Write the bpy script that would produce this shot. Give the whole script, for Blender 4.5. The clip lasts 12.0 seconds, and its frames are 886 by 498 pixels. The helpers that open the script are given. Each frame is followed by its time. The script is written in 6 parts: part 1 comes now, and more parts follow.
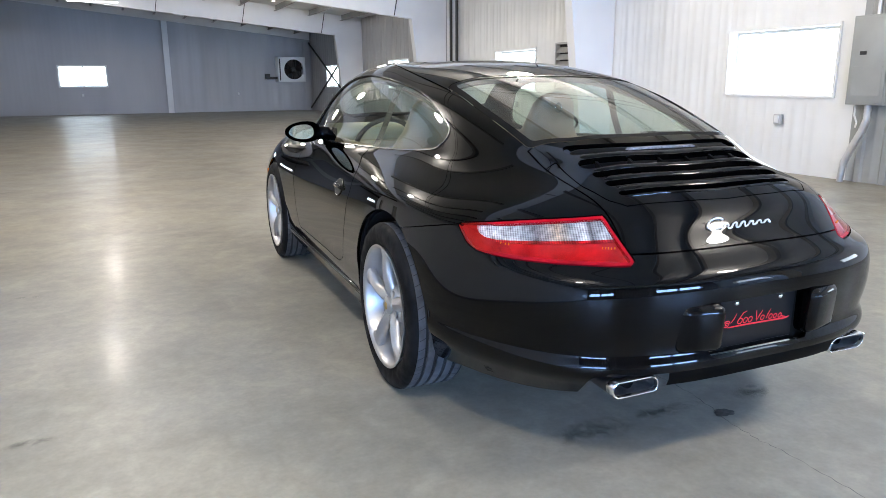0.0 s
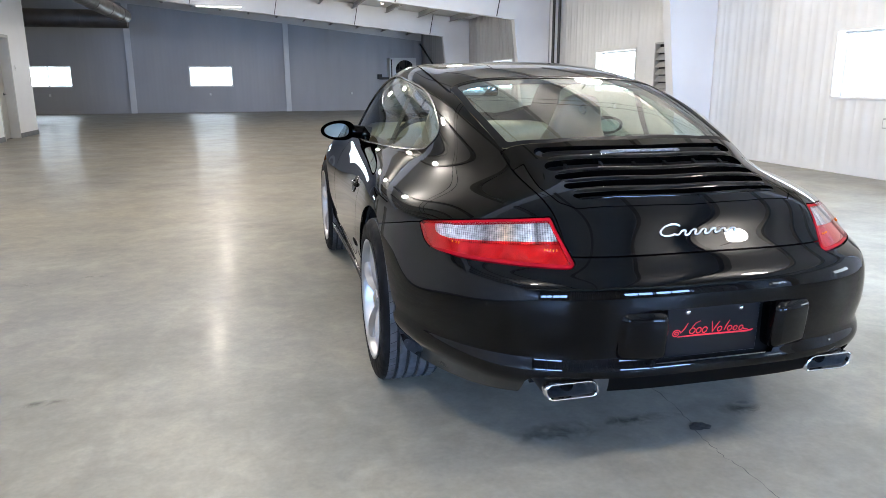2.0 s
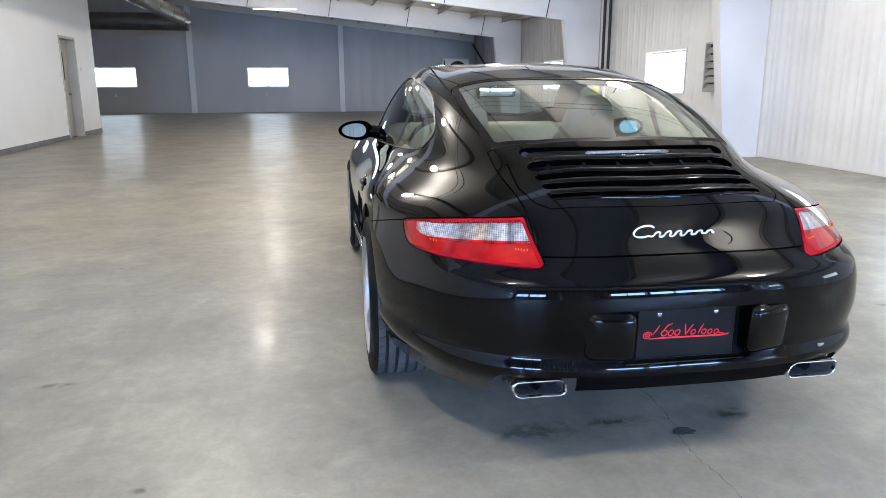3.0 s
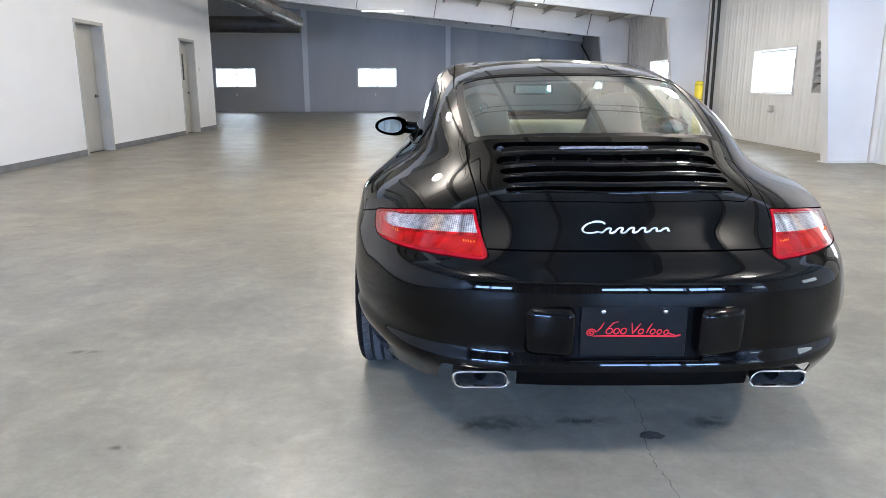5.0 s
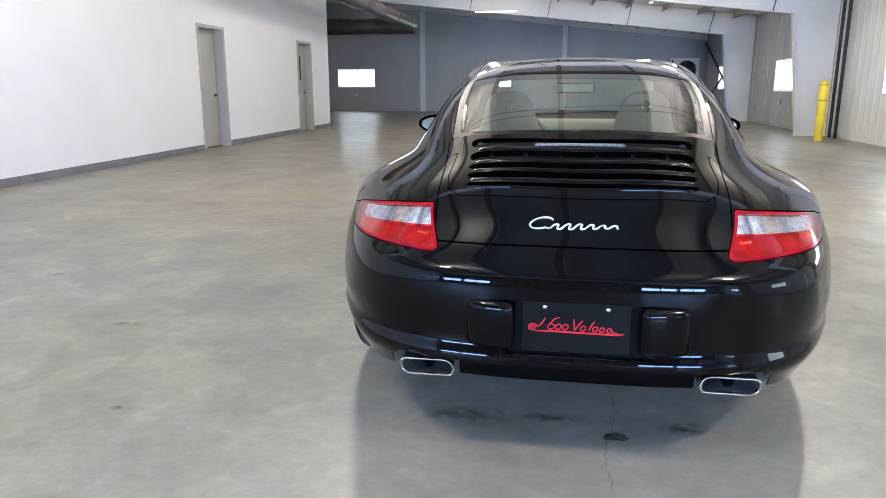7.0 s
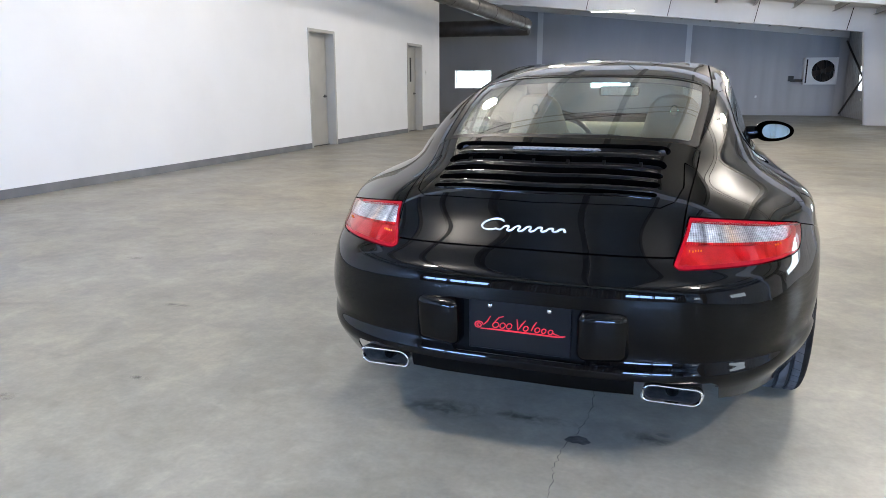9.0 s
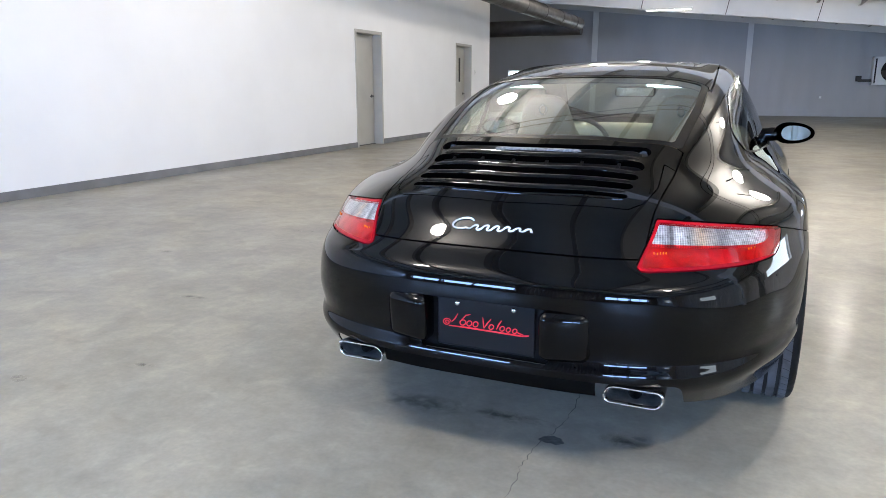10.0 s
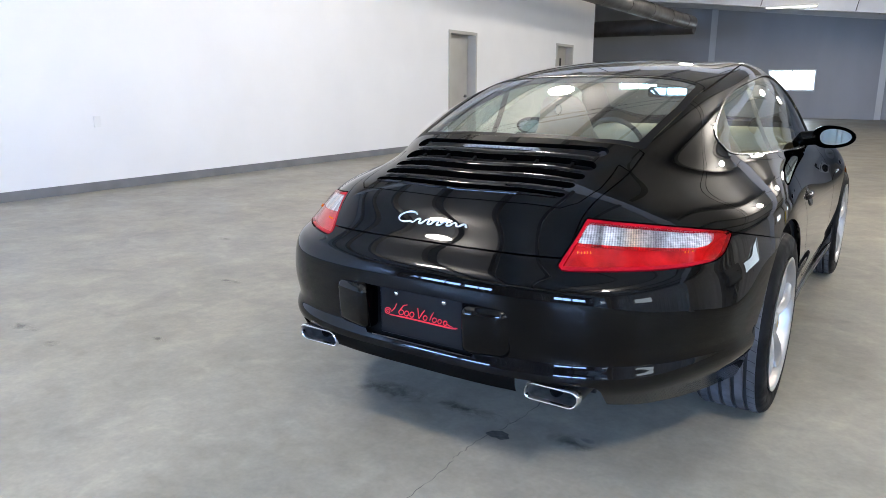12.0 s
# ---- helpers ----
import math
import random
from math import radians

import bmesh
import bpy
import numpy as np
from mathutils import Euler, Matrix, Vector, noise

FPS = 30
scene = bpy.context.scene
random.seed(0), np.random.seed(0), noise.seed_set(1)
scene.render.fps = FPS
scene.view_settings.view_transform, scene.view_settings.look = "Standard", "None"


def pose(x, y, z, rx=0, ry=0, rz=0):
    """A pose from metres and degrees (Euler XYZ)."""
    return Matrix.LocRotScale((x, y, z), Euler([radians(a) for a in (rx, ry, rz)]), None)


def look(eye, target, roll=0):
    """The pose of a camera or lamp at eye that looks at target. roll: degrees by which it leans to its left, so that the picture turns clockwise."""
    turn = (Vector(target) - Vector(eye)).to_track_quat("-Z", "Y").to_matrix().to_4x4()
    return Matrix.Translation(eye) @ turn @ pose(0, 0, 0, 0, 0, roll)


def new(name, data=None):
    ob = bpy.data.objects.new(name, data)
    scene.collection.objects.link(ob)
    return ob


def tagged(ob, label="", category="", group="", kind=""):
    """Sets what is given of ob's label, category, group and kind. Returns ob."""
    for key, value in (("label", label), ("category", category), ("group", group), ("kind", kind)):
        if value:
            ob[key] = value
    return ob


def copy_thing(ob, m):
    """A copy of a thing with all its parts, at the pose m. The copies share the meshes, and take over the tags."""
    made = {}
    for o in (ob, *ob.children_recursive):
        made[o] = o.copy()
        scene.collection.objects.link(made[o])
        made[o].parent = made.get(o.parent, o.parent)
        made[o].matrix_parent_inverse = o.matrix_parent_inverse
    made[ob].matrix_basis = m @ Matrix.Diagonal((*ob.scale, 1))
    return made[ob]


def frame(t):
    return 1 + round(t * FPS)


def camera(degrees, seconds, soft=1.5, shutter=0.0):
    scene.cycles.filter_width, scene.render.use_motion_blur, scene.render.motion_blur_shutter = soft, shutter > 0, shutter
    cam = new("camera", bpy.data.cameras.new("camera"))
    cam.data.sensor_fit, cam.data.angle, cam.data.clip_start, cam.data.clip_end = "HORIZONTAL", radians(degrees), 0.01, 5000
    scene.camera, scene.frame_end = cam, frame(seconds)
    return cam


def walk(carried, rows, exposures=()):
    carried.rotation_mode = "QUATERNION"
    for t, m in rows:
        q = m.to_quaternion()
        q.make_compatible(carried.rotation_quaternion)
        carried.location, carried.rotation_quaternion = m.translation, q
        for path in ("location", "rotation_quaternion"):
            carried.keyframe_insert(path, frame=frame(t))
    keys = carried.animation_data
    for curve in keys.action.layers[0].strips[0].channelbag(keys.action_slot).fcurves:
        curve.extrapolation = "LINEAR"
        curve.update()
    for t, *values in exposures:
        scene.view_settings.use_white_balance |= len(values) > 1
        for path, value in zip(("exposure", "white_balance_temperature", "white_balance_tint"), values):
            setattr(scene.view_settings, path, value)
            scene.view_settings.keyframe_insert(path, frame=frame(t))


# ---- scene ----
cam = camera(64.09, 12.0, soft=0.5)
PATH = [
    (0, (-1.7369, -2.4231, 1.1671), (-0.5366, 0.2376, 0.4746), -0.36),
    (0.5, (-1.6295, -2.4882, 1.1691), (-0.5246, 0.2142, 0.4789), -0.29),
    (1, (-1.5199, -2.5499, 1.1698), (-0.5164, 0.1919, 0.4804), -0.25),
    (1.5, (-1.4083, -2.6055, 1.1688), (-0.5294, 0.1787, 0.4792), -0.23),
    (2, (-1.2949, -2.6531, 1.1690), (-0.5460, 0.1691, 0.4802), -0.22),
    (2.5, (-1.1815, -2.7002, 1.1692), (-0.5493, 0.1508, 0.4819), -0.20),
    (3, (-1.0692, -2.7493, 1.1692), (-0.5467, 0.1243, 0.4841), -0.18),
    (5, (-0.6004, -2.8558, 1.1467), (-0.5413, 0.0654, 0.4662), -0.06),
    (5.5, (-0.4740, -2.8733, 1.1414), (-0.5313, 0.0480, 0.4615), -0.03),
    (6, (-0.3495, -2.8848, 1.1383), (-0.5261, 0.0320, 0.4592), -0.01),
    (6.5, (-0.2219, -2.8941, 1.1358), (-0.5346, 0.0113, 0.4570), -0.02),
    (7, (-0.0959, -2.9019, 1.1345), (-0.5422, -0.0138, 0.4565), -0.06),
    (9, (0.4096, -2.8777, 1.1462), (-0.5318, -0.1102, 0.4722), -0.06),
    (9.5, (0.5370, -2.8497, 1.1477), (-0.5143, -0.1219, 0.4741), -0.05),
    (10, (0.6640, -2.8195, 1.1483), (-0.4975, -0.1367, 0.4745), -0.03),
    (10.5, (0.7914, -2.7817, 1.1474), (-0.4796, -0.1489, 0.4743), -0.03),
    (11, (0.9174, -2.7390, 1.1450), (-0.4603, -0.1605, 0.4717), 0.02),
    (11.5, (1.0402, -2.6903, 1.1429), (-0.4411, -0.1699, 0.4698), 0.10),
    (12, (1.1606, -2.6374, 1.1413), (-0.4215, -0.1786, 0.4692), 0.24),
]
walk(cam, [(t, look(eye, target, roll)) for t, eye, target, roll in PATH])

# ---- light ----
world = bpy.data.worlds.new("world")
scene.world = world
world.use_nodes = True
wn = world.node_tree.nodes
sky = wn.new("ShaderNodeTexSky")
sky.sky_type = "NISHITA"
sky.sun_disc = False
sky.sun_elevation = radians(40)
sky.sun_rotation = radians(140)
wn["Background"].inputs["Strength"].default_value = 0.1
world.node_tree.links.new(sky.outputs["Color"], wn["Background"].inputs["Color"])
scene.view_settings.exposure = 0.0

LAMP_POWER = 265.0
WINDOW_GLOW = 15.0
SOUTH_GLOW = 102.0


def globe_lamp(x, y, z, power, radius=0.17):
    data = bpy.data.lights.new("high_bay_light", "POINT")
    data.shadow_soft_size = radius
    data.energy = power
    data.color = (1.0, 0.92, 0.835)
    ob = new("high_bay_light", data)
    ob.matrix_world = pose(x, y, z)
    return ob


# one lamp on each side of every bay, a little under the sloping roof
LAMP_XYZ = [(x, y, z) for x, z in ((-2.2, 3.66), (2.4, 3.12)) for y in (-2.48, 4.28, 11.03, 17.78)]
for lx, ly, lz in LAMP_XYZ:
    globe_lamp(lx, ly, lz, LAMP_POWER * ((0.55 if lx < 0 else 0.28) if ly > 15 else 0.6 if ly > 8 else 1.0))


# ---- materials ----
def material(name, color, rough=0.5, metal=0.0, coat=0.0, spec=0.5):
    m = bpy.data.materials.new(name)
    m.use_nodes = True
    b = m.node_tree.nodes["Principled BSDF"]
    b.inputs["Base Color"].default_value = (*color, 1)
    b.inputs["Roughness"].default_value = rough
    b.inputs["Metallic"].default_value = metal
    b.inputs["Coat Weight"].default_value = coat
    b.inputs["Coat Roughness"].default_value = 0.02
    b.inputs["Specular IOR Level"].default_value = spec
    return m


def varied(m, dark, light, scale, detail=6.0, rough=None, bump=0.0, bump_scale=None, low=0.35, high=0.65, stretch=(1, 1, 1)):
    """Mottled colour between dark and light, a second roughness pattern and a fine relief, in metres."""
    nt = m.node_tree
    b = nt.nodes["Principled BSDF"]
    geo = nt.nodes.new("ShaderNodeTexCoord")
    mp = nt.nodes.new("ShaderNodeMapping")
    mp.inputs["Scale"].default_value = stretch
    nt.links.new(geo.outputs["Object"], mp.inputs["Vector"])
    n = nt.nodes.new("ShaderNodeTexNoise")
    n.inputs["Scale"].default_value = scale
    n.inputs["Detail"].default_value = detail
    nt.links.new(mp.outputs["Vector"], n.inputs["Vector"])
    r = nt.nodes.new("ShaderNodeValToRGB")
    r.color_ramp.elements[0].position, r.color_ramp.elements[1].position = low, high
    r.color_ramp.elements[0].color, r.color_ramp.elements[1].color = (*dark, 1), (*light, 1)
    nt.links.new(n.outputs["Fac"], r.inputs["Fac"])
    nt.links.new(r.outputs["Color"], b.inputs["Base Color"])
    if rough:
        n2 = nt.nodes.new("ShaderNodeTexNoise")
        n2.inputs["Scale"].default_value = scale * 2.3
        n2.inputs["Detail"].default_value = 8
        nt.links.new(mp.outputs["Vector"], n2.inputs["Vector"])
        mr = nt.nodes.new("ShaderNodeMapRange")
        mr.inputs["From Min"].default_value, mr.inputs["From Max"].default_value = 0.3, 0.7
        mr.inputs["To Min"].default_value, mr.inputs["To Max"].default_value = rough
        nt.links.new(n2.outputs["Fac"], mr.inputs["Value"])
        nt.links.new(mr.outputs["Result"], b.inputs["Roughness"])
    if bump:
        n3 = nt.nodes.new("ShaderNodeTexNoise")
        n3.inputs["Scale"].default_value = bump_scale or scale * 10
        n3.inputs["Detail"].default_value = 4
        nt.links.new(mp.outputs["Vector"], n3.inputs["Vector"])
        bp = nt.nodes.new("ShaderNodeBump")
        bp.inputs["Strength"].default_value = 0.3
        bp.inputs["Distance"].default_value = bump
        nt.links.new(n3.outputs["Fac"], bp.inputs["Height"])
        nt.links.new(bp.outputs["Normal"], b.inputs["Normal"])
    return m


def glowing(name, color, strength):
    m = bpy.data.materials.new(name)
    m.use_nodes = True
    nt = m.node_tree
    nt.nodes.remove(nt.nodes["Principled BSDF"])
    e = nt.nodes.new("ShaderNodeEmission")
    e.inputs["Color"].default_value = (*color, 1)
    e.inputs["Strength"].default_value = strength
    nt.links.new(e.outputs[0], nt.nodes["Material Output"].inputs["Surface"])
    return m


def pane_glass(name, tint, gloss=0.02, facing=0.085):
    """Thin clear glass: tinted see-through with a Fresnel-weighted mirror on top."""
    m = bpy.data.materials.new(name)
    m.use_nodes = True
    nt = m.node_tree
    nt.nodes.remove(nt.nodes["Principled BSDF"])
    tr = nt.nodes.new("ShaderNodeBsdfTransparent")
    tr.inputs["Color"].default_value = (*tint, 1)
    gl = nt.nodes.new("ShaderNodeBsdfGlossy")
    gl.inputs["Roughness"].default_value = gloss
    lw = nt.nodes.new("ShaderNodeLayerWeight")
    lw.inputs["Blend"].default_value = 0.5
    pw = nt.nodes.new("ShaderNodeMath")
    pw.operation = "POWER"
    pw.inputs[1].default_value = 4.0
    nt.links.new(lw.outputs["Facing"], pw.inputs[0])
    fr = nt.nodes.new("ShaderNodeMapRange")
    fr.inputs["To Min"].default_value, fr.inputs["To Max"].default_value = facing, 1.0
    nt.links.new(pw.outputs[0], fr.inputs["Value"])
    mx = nt.nodes.new("ShaderNodeMixShader")
    nt.links.new(fr.outputs[0], mx.inputs[0])
    nt.links.new(tr.outputs[0], mx.inputs[1])
    nt.links.new(gl.outputs[0], mx.inputs[2])
    nt.links.new(mx.outputs[0], nt.nodes["Material Output"].inputs["Surface"])
    return m


M_FLOOR = material("polished_concrete", (0.3, 0.3, 0.3), 0.3)


def concrete():
    """Trowelled, sealed concrete: broad warm and cool clouds, small pale mottling, uneven gloss."""
    nt = M_FLOOR.node_tree
    b = nt.nodes["Principled BSDF"]
    co = nt.nodes.new("ShaderNodeTexCoord")

    def noise_at(scale, detail, dist=0.0):
        n = nt.nodes.new("ShaderNodeTexNoise")
        n.inputs["Scale"].default_value, n.inputs["Detail"].default_value = scale, detail
        n.inputs["Distortion"].default_value = dist
        nt.links.new(co.outputs["Object"], n.inputs["Vector"])
        return n

    def ramp(src, stops):
        r = nt.nodes.new("ShaderNodeValToRGB")
        while len(r.color_ramp.elements) < len(stops):
            r.color_ramp.elements.new(0.5)
        for e, (p, c) in zip(r.color_ramp.elements, stops):
            e.position, e.color = p, (*c, 1)
        nt.links.new(src.outputs["Fac"], r.inputs["Fac"])
        return r

    def mix(kind, fac, a, c):
        x = nt.nodes.new("ShaderNodeMix")
        x.data_type, x.blend_type = "RGBA", kind
        x.inputs["Factor"].default_value = fac
        nt.links.new(a, x.inputs[6])
        nt.links.new(c, x.inputs[7])
        return x.outputs[2]

    broad = ramp(noise_at(0.35, 3), [(0.3, (0.268, 0.243, 0.188)), (0.5, (0.276, 0.258, 0.21)), (0.7, (0.278, 0.266, 0.231))])
    cloud = ramp(noise_at(1.5, 6, 0.4), [(0.3, (0.82, 0.825, 0.835)), (0.5, (0.98, 0.98, 0.98)), (0.7, (1.15, 1.14, 1.115))])
    mottle = ramp(noise_at(5.0, 9, 0.9), [(0.34, (0.885, 0.89, 0.9)), (0.5, (0.98, 0.98, 0.98)), (0.58, (1.015, 1.015, 1.01)), (0.68, (1.12, 1.115, 1.1))])
    scuff = ramp(noise_at(2.7, 8, 0.6), [(0.3, (0.8, 0.79, 0.78)), (0.36, (1.0, 1.0, 1.0)), (1.0, (1.0, 1.0, 1.0))])
    fleck = ramp(noise_at(17.0, 7, 0.5), [(0.3, (0.91, 0.915, 0.92)), (0.5, (0.99, 0.99, 0.99)), (0.7, (1.08, 1.075, 1.065))])
    grain = ramp(noise_at(60.0, 3), [(0.3, (0.94, 0.94, 0.94)), (0.7, (1.05, 1.05, 1.05))])
    col = mix("MULTIPLY", 1.0, broad.outputs[0], cloud.outputs[0])
    col = mix("MULTIPLY", 1.0, col, mottle.outputs[0])
    col = mix("MULTIPLY", 0.6, col, scuff.outputs[0])
    col = mix("MULTIPLY", 1.0, col, fleck.outputs[0])
    col = mix("MULTIPLY", 1.0, col, grain.outputs[0])
    nt.links.new(col, b.inputs["Base Color"])
    rough = ramp(noise_at(2.2, 5), [(0.3, (0.4, 0.4, 0.4)), (0.7, (0.5, 0.5, 0.5))])
    nt.links.new(rough.outputs[0], b.inputs["Roughness"])
    b.inputs["Coat Weight"].default_value = 0.085
    b.inputs["Specular IOR Level"].default_value = 0.35
    b.inputs["Coat IOR"].default_value = 1.4
    worn = ramp(noise_at(3.1, 5), [(0.3, (0.11, 0.11, 0.11)), (0.7, (0.21, 0.21, 0.21))])
    nt.links.new(worn.outputs[0], b.inputs["Coat Roughness"])
    bp = nt.nodes.new("ShaderNodeBump")
    bp.inputs["Strength"].default_value, bp.inputs["Distance"].default_value = 0.25, 0.002
    nt.links.new(noise_at(9.0, 4).outputs["Fac"], bp.inputs["Height"])
    nt.links.new(bp.outputs["Normal"], b.inputs["Normal"])


concrete()
M_WALL_WHITE = varied(material("white_wall_paint", (0.86, 0.86, 0.855), 0.45), (0.805, 0.805, 0.8), (0.85, 0.85, 0.845), 0.9, rough=(0.4, 0.55), bump=0.001, bump_scale=40)
M_SHEET_WHITE = varied(material("white_sheet_metal", (0.78, 0.78, 0.76), 0.35), (0.74, 0.74, 0.725), (0.8, 0.8, 0.785), 1.3, rough=(0.28, 0.42), bump=0.0008, bump_scale=6)
M_SHEET_GREY = varied(material("grey_sheet_metal", (0.45, 0.445, 0.45), 0.4), (0.42, 0.415, 0.42), (0.48, 0.475, 0.48), 0.8, rough=(0.35, 0.5), bump=0.0008, bump_scale=6, stretch=(1, 1, 0.3))
M_STEEL_WHITE = varied(material("white_painted_steel", (0.78, 0.78, 0.77), 0.4), (0.73, 0.73, 0.72), (0.8, 0.8, 0.79), 1.1, rough=(0.35, 0.5))
M_PURLIN = varied(material("grey_primed_steel", (0.3, 0.3, 0.29), 0.5), (0.26, 0.26, 0.25), (0.34, 0.34, 0.33), 1.2, rough=(0.45, 0.6))
M_ROOF = varied(material("white_roof_lining", (0.8, 0.8, 0.79), 0.6), (0.76, 0.76, 0.75), (0.82, 0.82, 0.81), 1.5, rough=(0.5, 0.7), bump=0.004, bump_scale=3)
M_GREY_PAINT = varied(material("grey_painted_panel", (0.3, 0.31, 0.3), 0.45), (0.27, 0.28, 0.27), (0.32, 0.33, 0.32), 2.0, rough=(0.4, 0.55))
M_BASEBOARD = varied(material("grey_rubber_baseboard", (0.16, 0.165, 0.17), 0.5), (0.14, 0.145, 0.15), (0.19, 0.195, 0.2), 3.0, rough=(0.45, 0.6))
M_DOOR = varied(material("taupe_door_paint", (0.42, 0.41, 0.37), 0.4), (0.4, 0.39, 0.355), (0.45, 0.44, 0.4), 2.0, rough=(0.35, 0.5))
M_BLACK_METAL = material("black_door_hardware", (0.02, 0.02, 0.02), 0.35)
M_DUCT = varied(material("dull_galvanised_duct", (0.1, 0.092, 0.086), 0.45, metal=0.6), (0.08, 0.073, 0.068), (0.12, 0.11, 0.103), 2.5, rough=(0.38, 0.5))
M_PIPE = material("dark_pipe", (0.016, 0.014, 0.012), 0.45)
M_YELLOW = varied(material("yellow_bollard_sleeve", (0.8, 0.62, 0.02), 0.4), (0.72, 0.55, 0.02), (0.85, 0.66, 0.03), 5.0, rough=(0.35, 0.5))
M_VENT = varied(material("grey_louvre_metal", (0.45, 0.45, 0.44), 0.45, metal=0.3), (0.4, 0.4, 0.39), (0.5, 0.5, 0.49), 4.0, rough=(0.35, 0.5))
M_GALV = varied(material("galvanised_conduit", (0.62, 0.62, 0.62), 0.35, metal=0.7), (0.58, 0.58, 0.58), (0.68, 0.68, 0.68), 12.0, rough=(0.3, 0.4))
# Near-black for dark parts; also paints in the shade of hollows and undersides.
M_DARK = material("black_parts_and_shade", (0.008, 0.008, 0.009), 0.6)
M_SKYGLOW = glowing("overcast_daylight", (0.76, 0.88, 1.0), WINDOW_GLOW)
M_SKYGLOW_SOUTH = glowing("brighter_southern_daylight", (0.3, 0.52, 1.0), SOUTH_GLOW)
M_TUBE = glowing("fluorescent_tube", (1.0, 0.97, 0.92), 7.0)
M_CLEAR = pane_glass("window_pane", (0.95, 0.97, 0.97))
M_CRACK = material("crack_shadow", (0.105, 0.1, 0.095), 0.8)
M_FAINT = varied(material("faint_scuff", (0.15, 0.145, 0.13), 0.45), (0.12, 0.115, 0.105), (0.21, 0.2, 0.18), 22.0, rough=(0.4, 0.55))


def dark_film():
    """A thin broken dark film: patchy, and thinner towards its outline."""
    m = material("thin_dark_film", (0.06, 0.058, 0.055), 0.5)
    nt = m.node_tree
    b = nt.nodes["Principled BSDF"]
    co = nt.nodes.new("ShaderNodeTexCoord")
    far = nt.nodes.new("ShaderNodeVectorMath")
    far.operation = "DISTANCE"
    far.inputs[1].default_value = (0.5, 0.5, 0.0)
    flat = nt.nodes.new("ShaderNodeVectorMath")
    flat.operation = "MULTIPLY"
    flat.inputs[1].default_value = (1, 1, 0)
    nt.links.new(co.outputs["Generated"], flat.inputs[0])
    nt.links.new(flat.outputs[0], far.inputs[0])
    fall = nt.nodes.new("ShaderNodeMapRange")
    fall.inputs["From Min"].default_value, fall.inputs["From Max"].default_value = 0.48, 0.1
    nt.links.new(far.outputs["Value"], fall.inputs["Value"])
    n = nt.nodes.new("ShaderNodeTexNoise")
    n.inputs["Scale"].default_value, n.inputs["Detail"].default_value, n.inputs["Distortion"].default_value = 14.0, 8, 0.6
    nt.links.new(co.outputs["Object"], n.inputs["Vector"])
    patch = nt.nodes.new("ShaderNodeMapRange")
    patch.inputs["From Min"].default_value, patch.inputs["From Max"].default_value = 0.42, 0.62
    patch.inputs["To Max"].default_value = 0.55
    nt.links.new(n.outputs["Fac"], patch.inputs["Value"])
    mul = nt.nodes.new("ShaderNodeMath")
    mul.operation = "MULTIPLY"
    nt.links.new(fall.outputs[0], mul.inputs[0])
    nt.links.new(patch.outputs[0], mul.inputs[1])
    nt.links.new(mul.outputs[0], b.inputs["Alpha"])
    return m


M_DARK_FILM = dark_film()
M_STAIN = varied(material("oil_stain", (0.05, 0.05, 0.052), 0.4), (0.03, 0.03, 0.032), (0.09, 0.09, 0.092), 30.0, rough=(0.3, 0.6))


# ---- mesh helpers ----
def box(bm, x0, x1, y0, y1, z0, z1):
    vs = [bm.verts.new((x, y, z)) for x in (x0, x1) for y in (y0, y1) for z in (z0, z1)]
    for f in ((0, 1, 3, 2), (4, 6, 7, 5), (0, 4, 5, 1), (2, 3, 7, 6), (0, 2, 6, 4), (1, 5, 7, 3)):
        bm.faces.new([vs[i] for i in f])
    return vs


def rbox(x0, x1, y0, y1, z0, z1, r=0.01, seg=2):
    """A box with rounded edges, as a new bmesh."""
    bm = bmesh.new()
    box(bm, x0, x1, y0, y1, z0, z1)
    bmesh.ops.recalc_face_normals(bm, faces=bm.faces[:])
    bmesh.ops.bevel(bm, geom=bm.edges[:], offset=r, segments=seg, profile=0.5, affect="EDGES")
    return bm


def tube(bm, path, radius, sides=12, cap=True):
    """A round tube along a path; radius is one number or one for each point."""
    pts = [Vector(p) for p in path]
    rad = radius if isinstance(radius, (list, tuple)) else [radius] * len(pts)
    rings = []
    side = None
    for i, p in enumerate(pts):
        d = (pts[min(i + 1, len(pts) - 1)] - pts[max(i - 1, 0)]).normalized()
        if side is None:
            side = d.cross(Vector((0, 0, 1)) if abs(d.z) < 0.9 else Vector((1, 0, 0))).normalized()
        side = (side - d * side.dot(d)).normalized()
        up = d.cross(side)
        rings.append([bm.verts.new(p + (side * math.cos(a) + up * math.sin(a)) * rad[i]) for a in (2 * math.pi * k / sides for k in range(sides))])
    for a, b in zip(rings[:-1], rings[1:]):
        for k in range(sides):
            bm.faces.new((a[k], a[(k + 1) % sides], b[(k + 1) % sides], b[k]))
    if cap:
        bm.faces.new(rings[0][::-1])
        bm.faces.new(rings[-1])
    return rings


def lathe(bm, profile, segs=48, axis="x"):
    """Turn a profile of (offset along the axis, radius) round that axis."""
    rings = []
    for a, r in profile:
        ring = []
        for k in range(segs):
            t = 2 * math.pi * k / segs
            c, s = r * math.cos(t), r * math.sin(t)
            ring.append(bm.verts.new({"x": (a, c, s), "y": (c, a, s), "z": (c, s, a)}[axis]))
        rings.append(ring)
    for p, q in zip(rings[:-1], rings[1:]):
        for k in range(segs):
            bm.faces.new((p[k], p[(k + 1) % segs], q[(k + 1) % segs], q[k]))
    return rings


